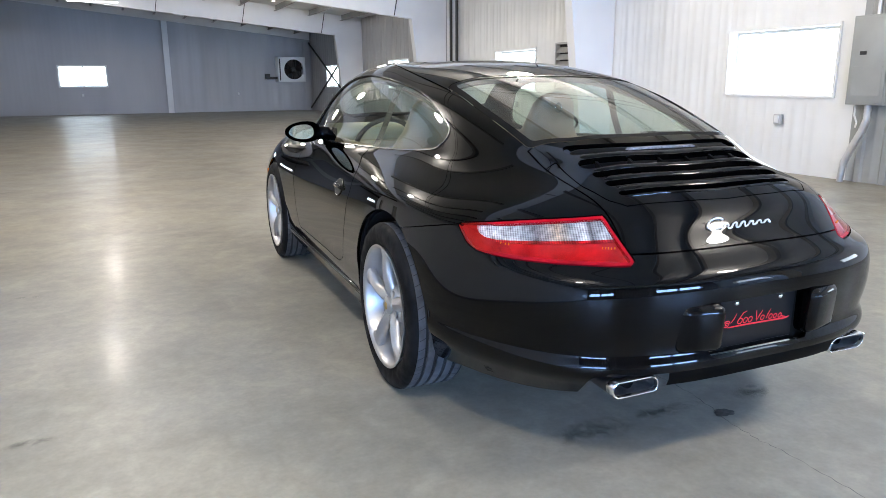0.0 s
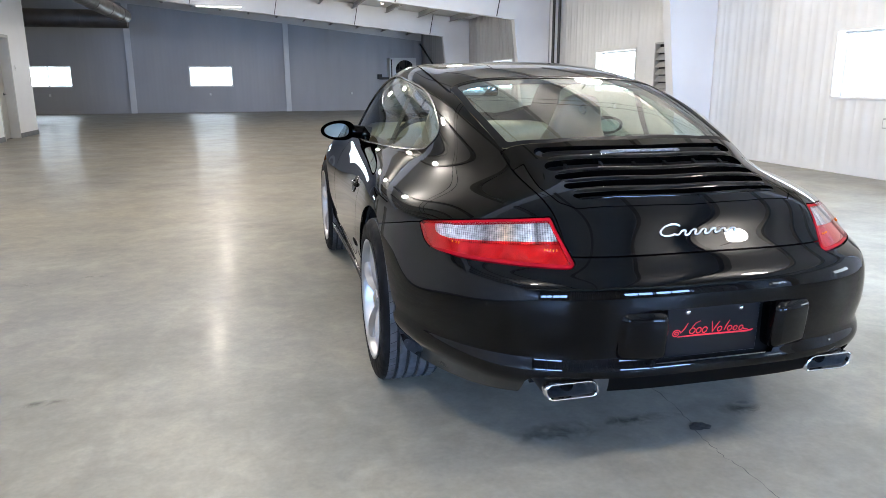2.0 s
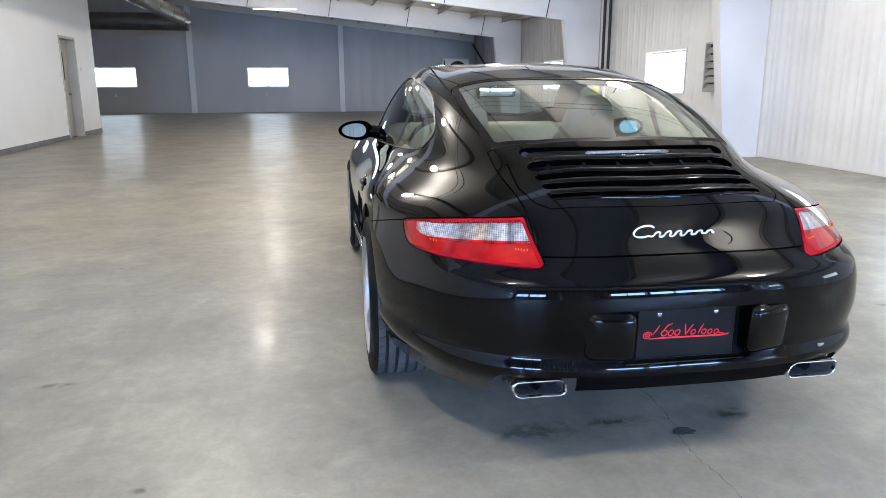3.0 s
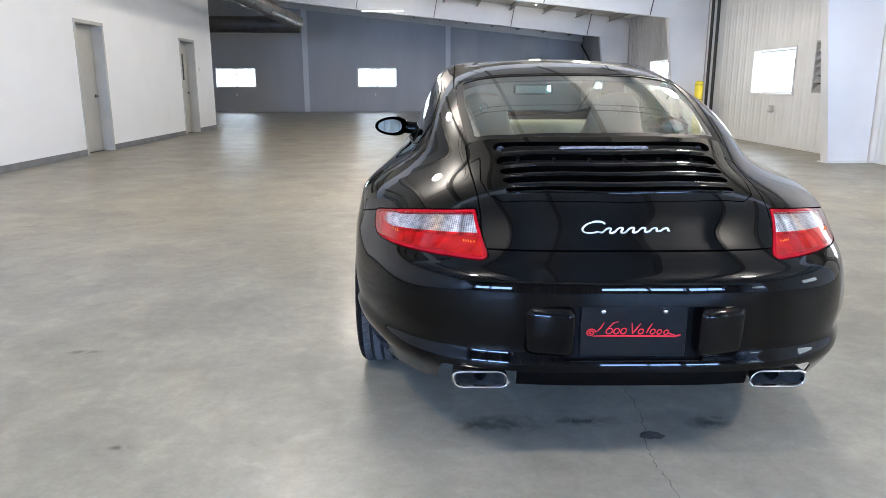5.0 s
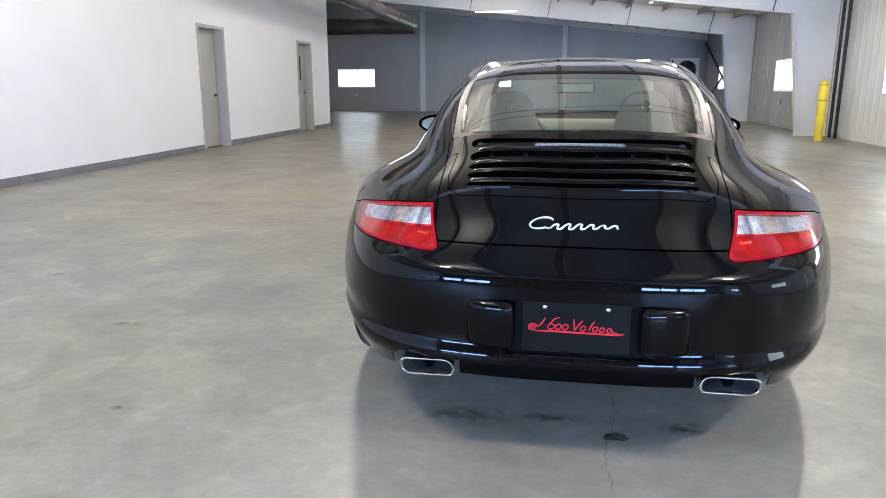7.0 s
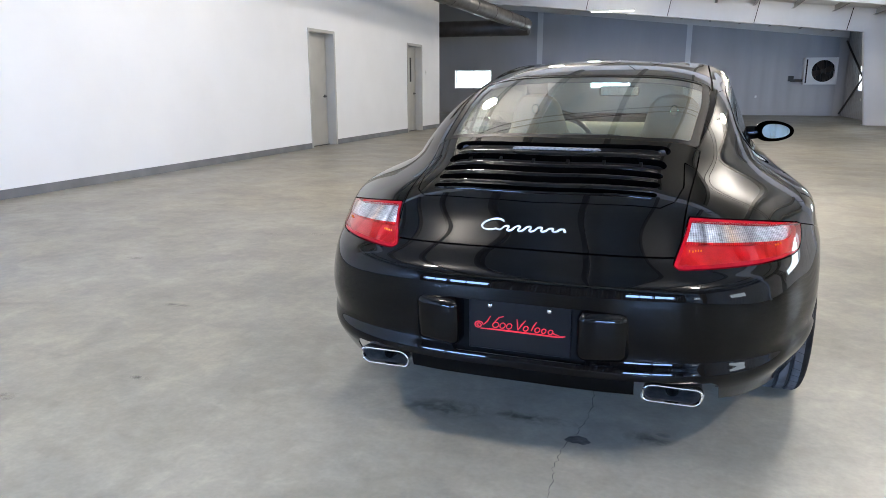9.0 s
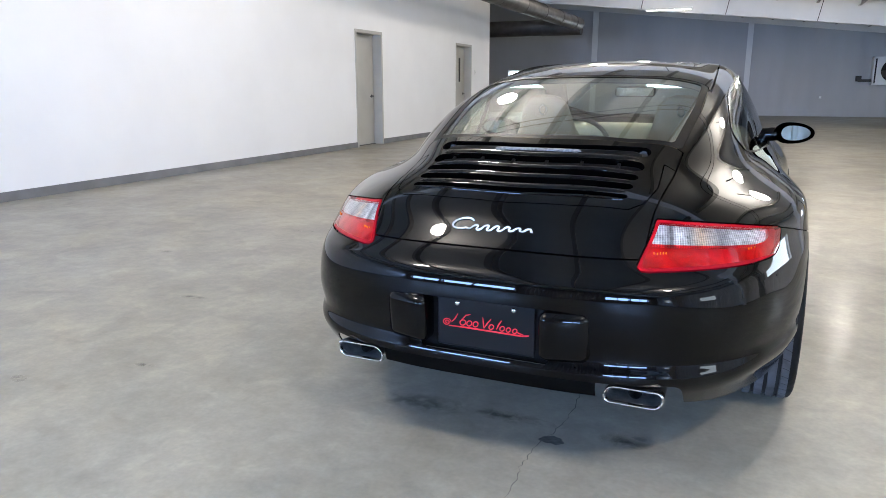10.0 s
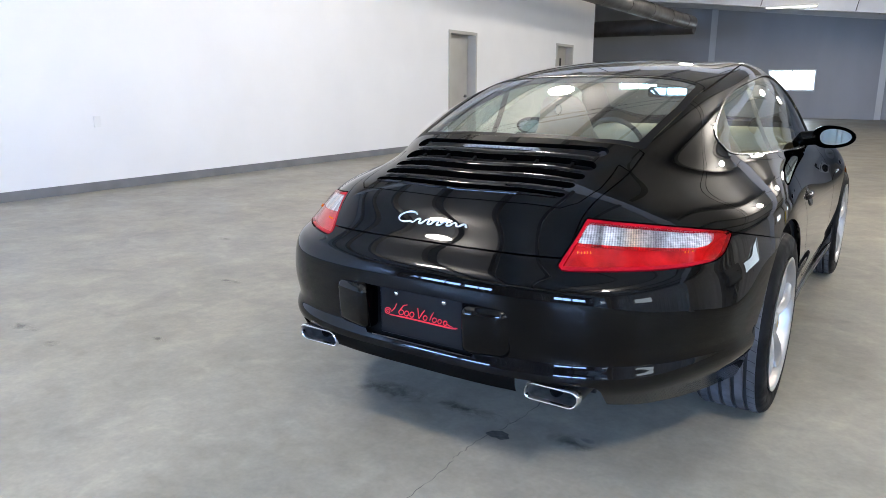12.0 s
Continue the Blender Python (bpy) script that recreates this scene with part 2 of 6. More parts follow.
def mesh_of(name, bm, mat, smooth=True):
    bmesh.ops.recalc_face_normals(bm, faces=bm.faces[:])
    me = bpy.data.meshes.new(name)
    bm.to_mesh(me)
    bm.free()
    me.materials.append(mat)
    if smooth:
        me.shade_smooth()
        me.set_sharp_from_angle(angle=radians(38))
    return me


def thing(name, bm, mat, label, category, group="", kind="", at=None):
    ob = tagged(new(name, mesh_of(name, bm, mat)), label, category, group, kind)
    if at is not None:
        ob.matrix_world = at
    return ob


def holder(name, label, category, group="", kind="", at=None):
    ob = tagged(new(name), label, category, group, kind)
    if at is not None:
        ob.matrix_basis = at
    return ob


def part(name, bm, mat, parent, label="", at=None):
    ob = new(name, mesh_of(name, bm, mat))
    ob.parent = parent
    if at is not None:
        ob.matrix_basis = at
    if label:
        ob["label"] = label
    return ob


# ---- the hall ----
WX, WL, YF, YB = 6.0, -6.25, 28.27, -9.2
XFAR = -15.0
BAYS = [-5.85, 0.9, 7.65, 14.4, 21.15]


def roof_z(x):
    return 3.22 + (WX - x) * 0.11


bm = bmesh.new()
n = 40
for j in range(2):
    for i in range(n + 1):
        bm.verts.new((XFAR - 1 + (WX + 2 - XFAR) * i / n, (YB - 1, YF + 1)[j], 0))
bm.verts.ensure_lookup_table()
for i in range(n):
    bm.faces.new([bm.verts[k] for k in (i, i + 1, n + 2 + i, n + 1 + i)])
thing("floor", bm, M_FLOOR, "sealed grey concrete floor with cloudy mottling and gloss", "floor", kind="structure")

bm = bmesh.new()
box(bm, XFAR - 60, WX + 60, YB - 60, YF + 60, -0.3, -0.25)
thing("ground", bm, varied(material("gravel_yard", (0.3, 0.3, 0.28), 0.9), (0.25, 0.25, 0.23), (0.36, 0.35, 0.33), 4.0), "pale gravel yard outside the hall", "ground", kind="structure")


def ribbed(bm, along, at, face, a0, a1, z0, z1, pitch=0.305, rib=0.055, deep=0.02, thick=0.1, top=None, fine=0.004):
    """A run of ribbed sheet from a0 to a1; `along` is the axis it runs on, `at` its plane, `face` (+1/-1) the side the ribs stand out to."""
    prof = [(a0, 0.0)]
    k = math.ceil((a0 + rib) / pitch)
    while k * pitch < a1 - rib:
        c = k * pitch
        prof += [(c - rib, 0.0), (c - rib * 0.55, deep), (c + rib * 0.55, deep), (c + rib, 0.0)]
        mid = c + pitch / 2
        if mid < a1 - rib:
            prof += [(mid - 0.012, 0.0), (mid, fine), (mid + 0.012, 0.0)]
        k += 1
    prof.append((a1, 0.0))

    def vert(a, d, z):
        return bm.verts.new((at + face * d, a, z) if along == "y" else (a, at + face * d, z))

    topz = top or (lambda a: z1)
    low = [vert(a, d, z0) for a, d in prof]
    high = [vert(a, d, topz(a)) for a, d in prof]
    for i in range(len(prof) - 1):
        bm.faces.new((low[i], low[i + 1], high[i + 1], high[i]))
    back = [vert(a0, -thick, z0), vert(a1, -thick, z0), vert(a1, -thick, topz(a1)), vert(a0, -thick, topz(a0))]
    bm.faces.new(back)
    bm.faces.new((low[0], back[0], back[3], high[0]))
    bm.faces.new((low[-1], high[-1], back[2], back[1]))
    bm.faces.new(high + [back[2], back[3]])
    bm.faces.new(low[::-1] + [back[0], back[1]])


def wall_run(name, along, at, face, a0, a1, holes, mat, label, top, thick=0.2, deep=0.02, pitch=0.305, fine=0.004, rib=0.055):
    """One wall with its openings (a, b, sill, head)."""
    bm = bmesh.new()
    x = a0
    form = dict(thick=thick, deep=deep, pitch=pitch, fine=fine, rib=rib)
    for h0, h1, s, t in sorted(holes):
        ribbed(bm, along, at, face, x, h0, 0, 0, top=top, **form)
        ribbed(bm, along, at, face, h0, h1, 0, s, **form)
        ribbed(bm, along, at, face, h0, h1, t, 0, top=top, **form)
        x = h1
    ribbed(bm, along, at, face, x, a1, 0, 0, top=top, **form)
    return thing(name, bm, mat, label, "wall", kind="structure")


SILL, HEAD, WIDE = 0.96, 1.79, 1.66
RIGHT_WIN = [-7.9, -3.2, 3.47, 10.14, 17.0, 24.1]
FAR_WIN = [-9.6, -3.6]
BACK_WIN = [-5.95, -4.2, 1.5, 3.25]
eave = lambda a: roof_z(WX) + 0.02
rake = lambda a: roof_z(a) + 0.02
wall_run("wall_east_far", "y", WX, -1, 14.4, YF, [(w, w + WIDE, SILL, HEAD) for w in RIGHT_WIN[4:]], M_SHEET_GREY, "grey ribbed sheet metal side wall", eave)
wall_run("wall_east", "y", WX, -1, 3.2, 14.4, [(w, w + WIDE, SILL, HEAD) for w in RIGHT_WIN[2:4]], M_SHEET_WHITE, "white ribbed sheet metal side wall", eave, deep=0.01)
wall_run("wall_east_grey", "y", WX, -1, 2.6, 3.2, [], M_GREY_PAINT, "grey painted wall section behind the electrical panel", eave)
wall_run("wall_east_near", "y", WX, -1, YB, 2.6, [(w, w + WIDE, SILL, HEAD) for w in RIGHT_WIN[:2]], M_SHEET_WHITE, "white ribbed sheet metal side wall", eave, deep=0.01)
wall_run("wall_north", "x", YF, -1, XFAR, 0.25, [(w, w + WIDE, 1.03, 1.82) for w in FAR_WIN], M_SHEET_GREY, "grey, almost flat sheet metal end wall", rake, deep=0.0012, fine=0.0004)
wall_run("wall_north_ribbed", "x", YF, -1, 0.25, WX, [], M_SHEET_GREY, "grey ribbed sheet metal end wall behind the fan", rake, deep=0.014, pitch=0.5, rib=0.12, fine=0.001)
wall_run("wall_south", "x", YB, 1, XFAR, WX, [(w, w + WIDE, 0.96, 1.98) for w in BACK_WIN], M_SHEET_GREY, "grey ribbed sheet metal end wall", rake)
bm = bmesh.new()
box(bm, XFAR - 0.2, XFAR, YB, YF, 0, roof_z(XFAR) + 0.02)
thing("wall_west_far", bm, M_SHEET_GREY, "grey sheet metal wall closing the hall", "wall", kind="structure")

# roof lining on its slope
bm = bmesh.new()
x0, x1 = XFAR - 0.3, WX + 0.3
vs = [bm.verts.new((x, y, roof_z(x) + d)) for d in (0, 0.2) for x, y in ((x0, YB - 0.3), (x1, YB - 0.3), (x1, YF + 0.3), (x0, YF + 0.3))]
for f in ((0, 1, 2, 3), (4, 7, 6, 5), (0, 4, 5, 1), (1, 5, 6, 2), (2, 6, 7, 3), (3, 7, 4, 0)):
    bm.faces.new([vs[i] for i in f])
thing("ceiling", bm, M_ROOF, "white vinyl roof lining on a shallow slope", "ceiling", kind="structure")

# the smooth partition with two door openings
DOORS = [(9.04, 10.09), (13.95, 15.0)]
HW = 2.18


def partition():
    bm = bmesh.new()
    top = roof_z(WL) + 0.02
    y = YB
    for a, b in DOORS:
        box(bm, WL - 0.25, WL, y, a, 0, top)
        box(bm, WL - 0.25, WL, a, b, HW, top)
        y = b
    box(bm, WL - 0.25, WL, y, 16.4, 0, top)
    box(bm, XFAR, WL - 0.25, 16.2, 16.4, 0, top + 0.6)
    return bm


thing("wall_west", partition(), M_WALL_WHITE, "smooth white painted partition wall", "wall", kind="structure")
bm = bmesh.new()
ys = [YB, DOORS[0][0] - 0.0, DOORS[0][1], DOORS[1][0], DOORS[1][1], 16.4]
for i in (0, 2, 4):
    box(bm, WL, WL + 0.012, ys[i], ys[i + 1], 0, 0.1)
box(bm, WL - 0.25, WL + 0.012, 16.4, 16.412, 0, 0.1)
thing("baseboard", bm, M_BASEBOARD, "grey rubber baseboard along the white partition", "baseboard", kind="structure")


def make_door(name, y0, y1, slit):
    d = holder(name, "closed taupe steel door in a deep steel frame" + (" with a narrow glass slit" if slit else ""), "door", kind="structure")
    bm = bmesh.new()
    w = 0.055
    box(bm, WL - 0.23, WL + 0.015, y0, y0 + w, 0, HW)
    box(bm, WL - 0.23, WL + 0.015, y1 - w, y1, 0, HW)
    box(bm, WL - 0.23, WL + 0.015, y0 + w, y1 - w, HW - w, HW)
    part("door_frame", bm, M_DOOR, d)
    leaf = part("door_leaf", rbox(WL - 0.22, WL - 0.175, y0 + w + 0.003, y1 - w - 0.003, 0.012, HW - w - 0.003, 0.004), M_DOOR, d)
    bm = bmesh.new()
    yh = y1 - w - 0.09
    lathe(bm, [(WL - 0.175, 0.002), (WL - 0.175, 0.03), (WL - 0.168, 0.032), (WL - 0.165, 0.012), (WL - 0.125, 0.011), (WL - 0.12, 0.002)], 20)
    bmesh.ops.translate(bm, verts=bm.verts[:], vec=(0, yh, 0.95))
    tube(bm, [(WL - 0.13, yh, 0.95), (WL - 0.125, yh - 0.06, 0.952), (WL - 0.13, yh - 0.12, 0.945)], 0.009, 8)
    part("door_handle", bm, M_BLACK_METAL, leaf, "black lever handle")
    bm = bmesh.new()
    box(bm, WL - 0.175, WL - 0.14, y0 + w + 0.003, y1 - w - 0.003, 0.0, 0.012)
    part("threshold", bm, M_BLACK_METAL, d)
    if slit:
        part("vision_slit", rbox(WL - 0.178, WL - 0.17, y0 + w + 0.57, y0 + w + 0.67, 1.25, 1.85, 0.003), M_DARK, leaf, "narrow dark glass slit")
    bm = bmesh.new()
    box(bm, WL - 0.3, WL - 0.24, y0 - 0.1, y1 + 0.1, 0, HW + 0.1)
    part("backing", bm, M_DARK, d)
    return d


make_door("door_1", *DOORS[0], False)
make_door("door_2", *DOORS[1], True)


def make_window(name, along, at, face, a0, sill, head, mullion=True):
    """A sliding window set deep in a sheet wall; face points into the hall."""
    w = holder(name, "white framed sliding window with bright overcast daylight behind", "window", kind="structure")
    a1 = a0 + WIDE

    def bx(bm, u0, u1, d0, d1, z0, z1):
        p, q = sorted((at - face * d0, at - face * d1))
        if along == "y":
            box(bm, p, q, u0, u1, z0, z1)
        else:
            box(bm, u0, u1, p, q, z0, z1)

    bm = bmesh.new()
    t = 0.012
    bx(bm, a0 - 0.02, a0 + t, -0.024, 0.2, sill - 0.02, head + 0.02)
    bx(bm, a1 - t, a1 + 0.02, -0.024, 0.2, sill - 0.02, head + 0.02)
    bx(bm, a0 + t, a1 - t, -0.024, 0.2, head - t, head + 0.02)
    part("window_reveal", bm, M_STEEL_WHITE, w)
    bm = bmesh.new()
    bx(bm, a0 + t, a1 - t, -0.03, 0.2, sill - 0.02, sill + t)
    part("window_sill", bm, M_STEEL_WHITE, w)
    bm = bmesh.new()
    f = 0.045
    bx(bm, a0 + t, a0 + f, 0.13, 0.18, sill + t, head - t)
    bx(bm, a1 - f, a1 - t, 0.13, 0.18, sill + t, head - t)
    bx(bm, a0 + f, a1 - f, 0.13, 0.18, sill + t, sill + f)
    bx(bm, a0 + f, a1 - f, 0.13, 0.18, head - f, head - t)
    if mullion:
        m = (a0 + a1) / 2
        bx(bm, m - 0.02, m + 0.02, 0.135, 0.175, sill + f, head - f)
    part("window_frame", bm, M_STEEL_WHITE, w)
    spans = [(a0 + f, (a0 + a1) / 2 - 0.02), ((a0 + a1) / 2 + 0.02, a1 - f)] if mullion else [(a0 + f, a1 - f)]
    for u0, u1 in spans:
        bm = bmesh.new()
        d = at - face * 0.154
        bm.faces.new([bm.verts.new((d, u, z) if along == "y" else (u, d, z)) for u, z in ((u0, sill + f), (u1, sill + f), (u1, head - f), (u0, head - f))])
        p = part("pane", bm, M_CLEAR, w)
        p.visible_shadow = False
    return w


k = 1
for a in RIGHT_WIN:
    make_window("window_%d" % k, "y", WX, -1, a, SILL, HEAD, False)
    k += 1
for a in FAR_WIN:
    make_window("window_%d" % k, "x", YF, -1, a, 1.03, 1.82)
    k += 1
for a in BACK_WIN:
    make_window("window_%d" % k, "x", YB, 1, a, 0.96, 1.98)
    k += 1

bm = bmesh.new()
vs = [bm.verts.new(v) for v in ((WX + 1.2, YB - 1, -0.2), (WX + 1.2, YF + 1.2, -0.2), (WX + 1.2, YF + 1.2, 3.0), (WX + 1.2, YB - 1, 3.0))]
bm.faces.new(vs)
thing("backdrop_east", bm, M_SKYGLOW, "plain bright overcast daylight", "backdrop", kind="structure")
bm = bmesh.new()
vs = [bm.verts.new(v) for v in ((XFAR, YF + 1.2, -0.2), (WX + 1.2, YF + 1.2, -0.2), (WX + 1.2, YF + 1.2, 3.0), (XFAR, YF + 1.2, 3.0))]
bm.faces.new(vs)
thing("backdrop_north", bm, M_SKYGLOW, "plain bright overcast daylight", "backdrop", kind="structure")
bm = bmesh.new()
vs = [bm.verts.new(v) for v in ((XFAR, YB - 1.2, -0.2), (WX + 1.2, YB - 1.2, -0.2), (WX + 1.2, YB - 1.2, 3.0), (XFAR, YB - 1.2, 3.0))]
bm.faces.new(vs)
thing("backdrop_south", bm, M_SKYGLOW_SOUTH, "plain bright overcast daylight", "backdrop", kind="structure")


# rigid frames: a tapered column and a tapered rafter in one welded I-section
def prism(bm, pts, y0, y1):
    """Extrude a polygon in x, z along y."""
    a = [bm.verts.new((x, y0, z)) for x, z in pts]
    b = [bm.verts.new((x, y1, z)) for x, z in pts]
    m = len(pts)
    bm.faces.new(a)
    bm.faces.new(b[::-1])
    for i in range(m):
        bm.faces.new((a[i], b[i], b[(i + 1) % m], a[(i + 1) % m]))


def rafter_low(x):
    return min(roof_z(x) - 0.28, 2.66 + (5.03 - x) * 0.106)


def make_frame(y, xl):
    f = holder("steel_frame", "white painted steel portal frame with a tapered column and rafter", "steel frame", "portal frames")
    prof = [(5.97, 0.0), (5.34, 0.0), (5.03, 2.66)]
    xs = [5.03 - (5.03 - xl) * i / 8 for i in range(1, 9)]
    bm = bmesh.new()
    prism(bm, [(5.97, 0.012), (5.35, 0.012), (5.04, 2.66), (5.04, roof_z(5.04) - 0.02), (5.97, roof_z(5.97) - 0.02)], y - 0.006, y + 0.006)
    part("column_web", bm, M_STEEL_WHITE, f)
    bm = bmesh.new()
    prism(bm, [(5.34, 0.012), (5.322, 0.012), (5.012, 2.66), (5.03, 2.672)], y - 0.1, y + 0.1)
    part("column_flange", bm, M_STEEL_WHITE, f)
    part("base_plate", rbox(5.28, 5.98, y - 0.12, y + 0.12, 0.0, 0.014, 0.003, 1), M_STEEL_WHITE, f)
    bm = bmesh.new()
    prism(bm, [(5.04, rafter_low(5.04))] + [(x, rafter_low(x)) for x in xs] + [(x, roof_z(x) - 0.02) for x in xs[::-1]] + [(5.04, roof_z(5.04) - 0.02)], y - 0.006, y + 0.006)
    part("rafter_web", bm, M_STEEL_WHITE, f)
    bm = bmesh.new()
    pts = [(5.05, rafter_low(5.05))] + [(x, rafter_low(x)) for x in xs]
    prism(bm, pts + [(x, z - 0.014) for x, z in pts[::-1]], y - 0.09, y + 0.09)
    part("rafter_flange", bm, M_STEEL_WHITE, f)
    for x in (4.6, 2.1, -0.4, -2.9):
        bm = bmesh.new()
        prism(bm, [(x - 0.02, rafter_low(x)), (x + 0.0, rafter_low(x)), (x + 0.12, roof_z(x) - 0.03), (x + 0.1, roof_z(x) - 0.03)], y - 0.03, y - 0.012)
        part("flange_brace", bm, M_PIPE, f, "thin dark flange brace")
    return f


for y in BAYS:
    make_frame(y, WL + 0.02 if y < 16 else XFAR + 0.1)
for x in [-0.06 + 1.07 * i for i in range(5, -12, -1)]:
    y0 = 16.45 if x < WL + 0.1 else YB
    bm = bmesh.new()
    z = roof_z(x)
    box(bm, x - 0.004, x + 0.004, y0, YF, z - 0.18, z - 0.008)
    box(bm, x - 0.07, x - 0.004, y0, YF, z - 0.18, z - 0.174)
    thing("purlin", bm, M_PURLIN, "grey steel roof purlin", "purlin", "roof purlins")

for y in (3.12, 3.3):
    bm = bmesh.new()
    tube(bm, [(x, y, roof_z(x) - 0.192) for x in (-5.6, -2.2, 2.4, 4.9)], 0.007, 8)
    thing("lamp_conduit", bm, M_PIPE, "thin dark conduit strung under the roof purlins", "conduit", "lamp conduits")

# the end wall's posts and rake beam
for x in (-11.8, -5.77, 0.25, 5.75):
    bm = bmesh.new()
    zt = roof_z(x) - 0.2
    box(bm, x - 0.1, x + 0.1, YF - 0.042, YF - 0.024, 0, zt)
    box(bm, x - 0.1, x + 0.1, YF - 0.22, YF - 0.208, 0, zt)
    box(bm, x - 0.006, x + 0.006, YF - 0.208, YF - 0.042, 0, zt)
    thing("wall_post", bm, M_STEEL_WHITE if x < 5 else M_SHEET_GREY, "painted steel I-section wall post", "post", "end wall posts")
bm = bmesh.new()
prism(bm, [(5.9, roof_z(5.9) - 0.36), (5.9, roof_z(5.9) - 0.03), (XFAR, roof_z(XFAR) - 0.03), (XFAR, roof_z(XFAR) - 0.36)], YF - 0.3, YF - 0.23)
thing("rake_beam", bm, M_STEEL_WHITE, "white steel beam along the sloping top of the end wall", "beam")

# cross bracing in the far bay
for (y0, z0), (y1, z1) in (((21.5, 0.15), (28.0, 2.75)), ((28.0, 0.1), (21.5, 2.6))):
    bm = bmesh.new()
    tube(bm, [(5.86, y0, z0), (5.86, y1, z1)], 0.035, 8)
    thing("brace_rod", bm, M_PIPE, "dark steel cross-bracing rod against the side wall", "brace", "cross braces")


# ---- the car ----
def paint_black():
    m = material("black_car_paint", (0.0006, 0.0006, 0.0007), 0.4, coat=1.0, spec=0.0)
    b = m.node_tree.nodes["Principled BSDF"]
    b.inputs["Coat Roughness"].default_value = 0.012
    b.inputs["Coat IOR"].default_value = 1.3
    return m


M_PAINT = paint_black()
M_TRIM = material("black_plastic_trim", (0.0025, 0.0025, 0.0025), 0.42, spec=0.12)
M_RUBBER = varied(material("tyre_rubber", (0.006, 0.006, 0.0065), 0.6, spec=0.1), (0.004, 0.004, 0.0043), (0.009, 0.009, 0.0095), 12.0, rough=(0.5, 0.75), bump=0.0006, bump_scale=200)
M_TREAD = varied(material("dusty_tread_rubber", (0.055, 0.055, 0.057), 0.75), (0.04, 0.04, 0.042), (0.075, 0.075, 0.077), 18.0, rough=(0.7, 0.9))
M_ALLOY = varied(material("silver_alloy", (0.45, 0.435, 0.415), 0.38, metal=0.8), (0.425, 0.41, 0.39), (0.475, 0.46, 0.44), 8.0, rough=(0.32, 0.44))
M_TRIM_BRIGHT = material("dark_polished_trim", (0.07, 0.07, 0.07), 0.25, metal=0.9)
M_CHROME = material("chrome", (0.82, 0.82, 0.83), 0.06, metal=1.0)
M_STEEL_DARK = material("dull_dark_steel", (0.05, 0.05, 0.05), 0.4, metal=0.7)
M_TIP_BLACK = material("flat_black", (0.006, 0.006, 0.006), 0.6, spec=0.2)
M_TIP = material("polished_steel_tip", (0.9, 0.9, 0.9), 0.2, metal=1.0)
M_MIRROR = material("mirror_glass", (0.8, 0.87, 0.8), 0.01, metal=1.0)
M_LENS_RED = pane_glass("red_lens", (0.93, 0.006, 0.02), 0.02, 0.045)
M_LENS_RIM = varied(material("red_lens_rim", (0.29, 0.003, 0.009), 0.25, coat=0.12, spec=0.05), (0.25, 0.0025, 0.008), (0.33, 0.004, 0.011), 20.0)
M_LENS_CLEAR = pane_glass("clear_lens", (0.95, 0.955, 0.96), 0.03, 0.04)


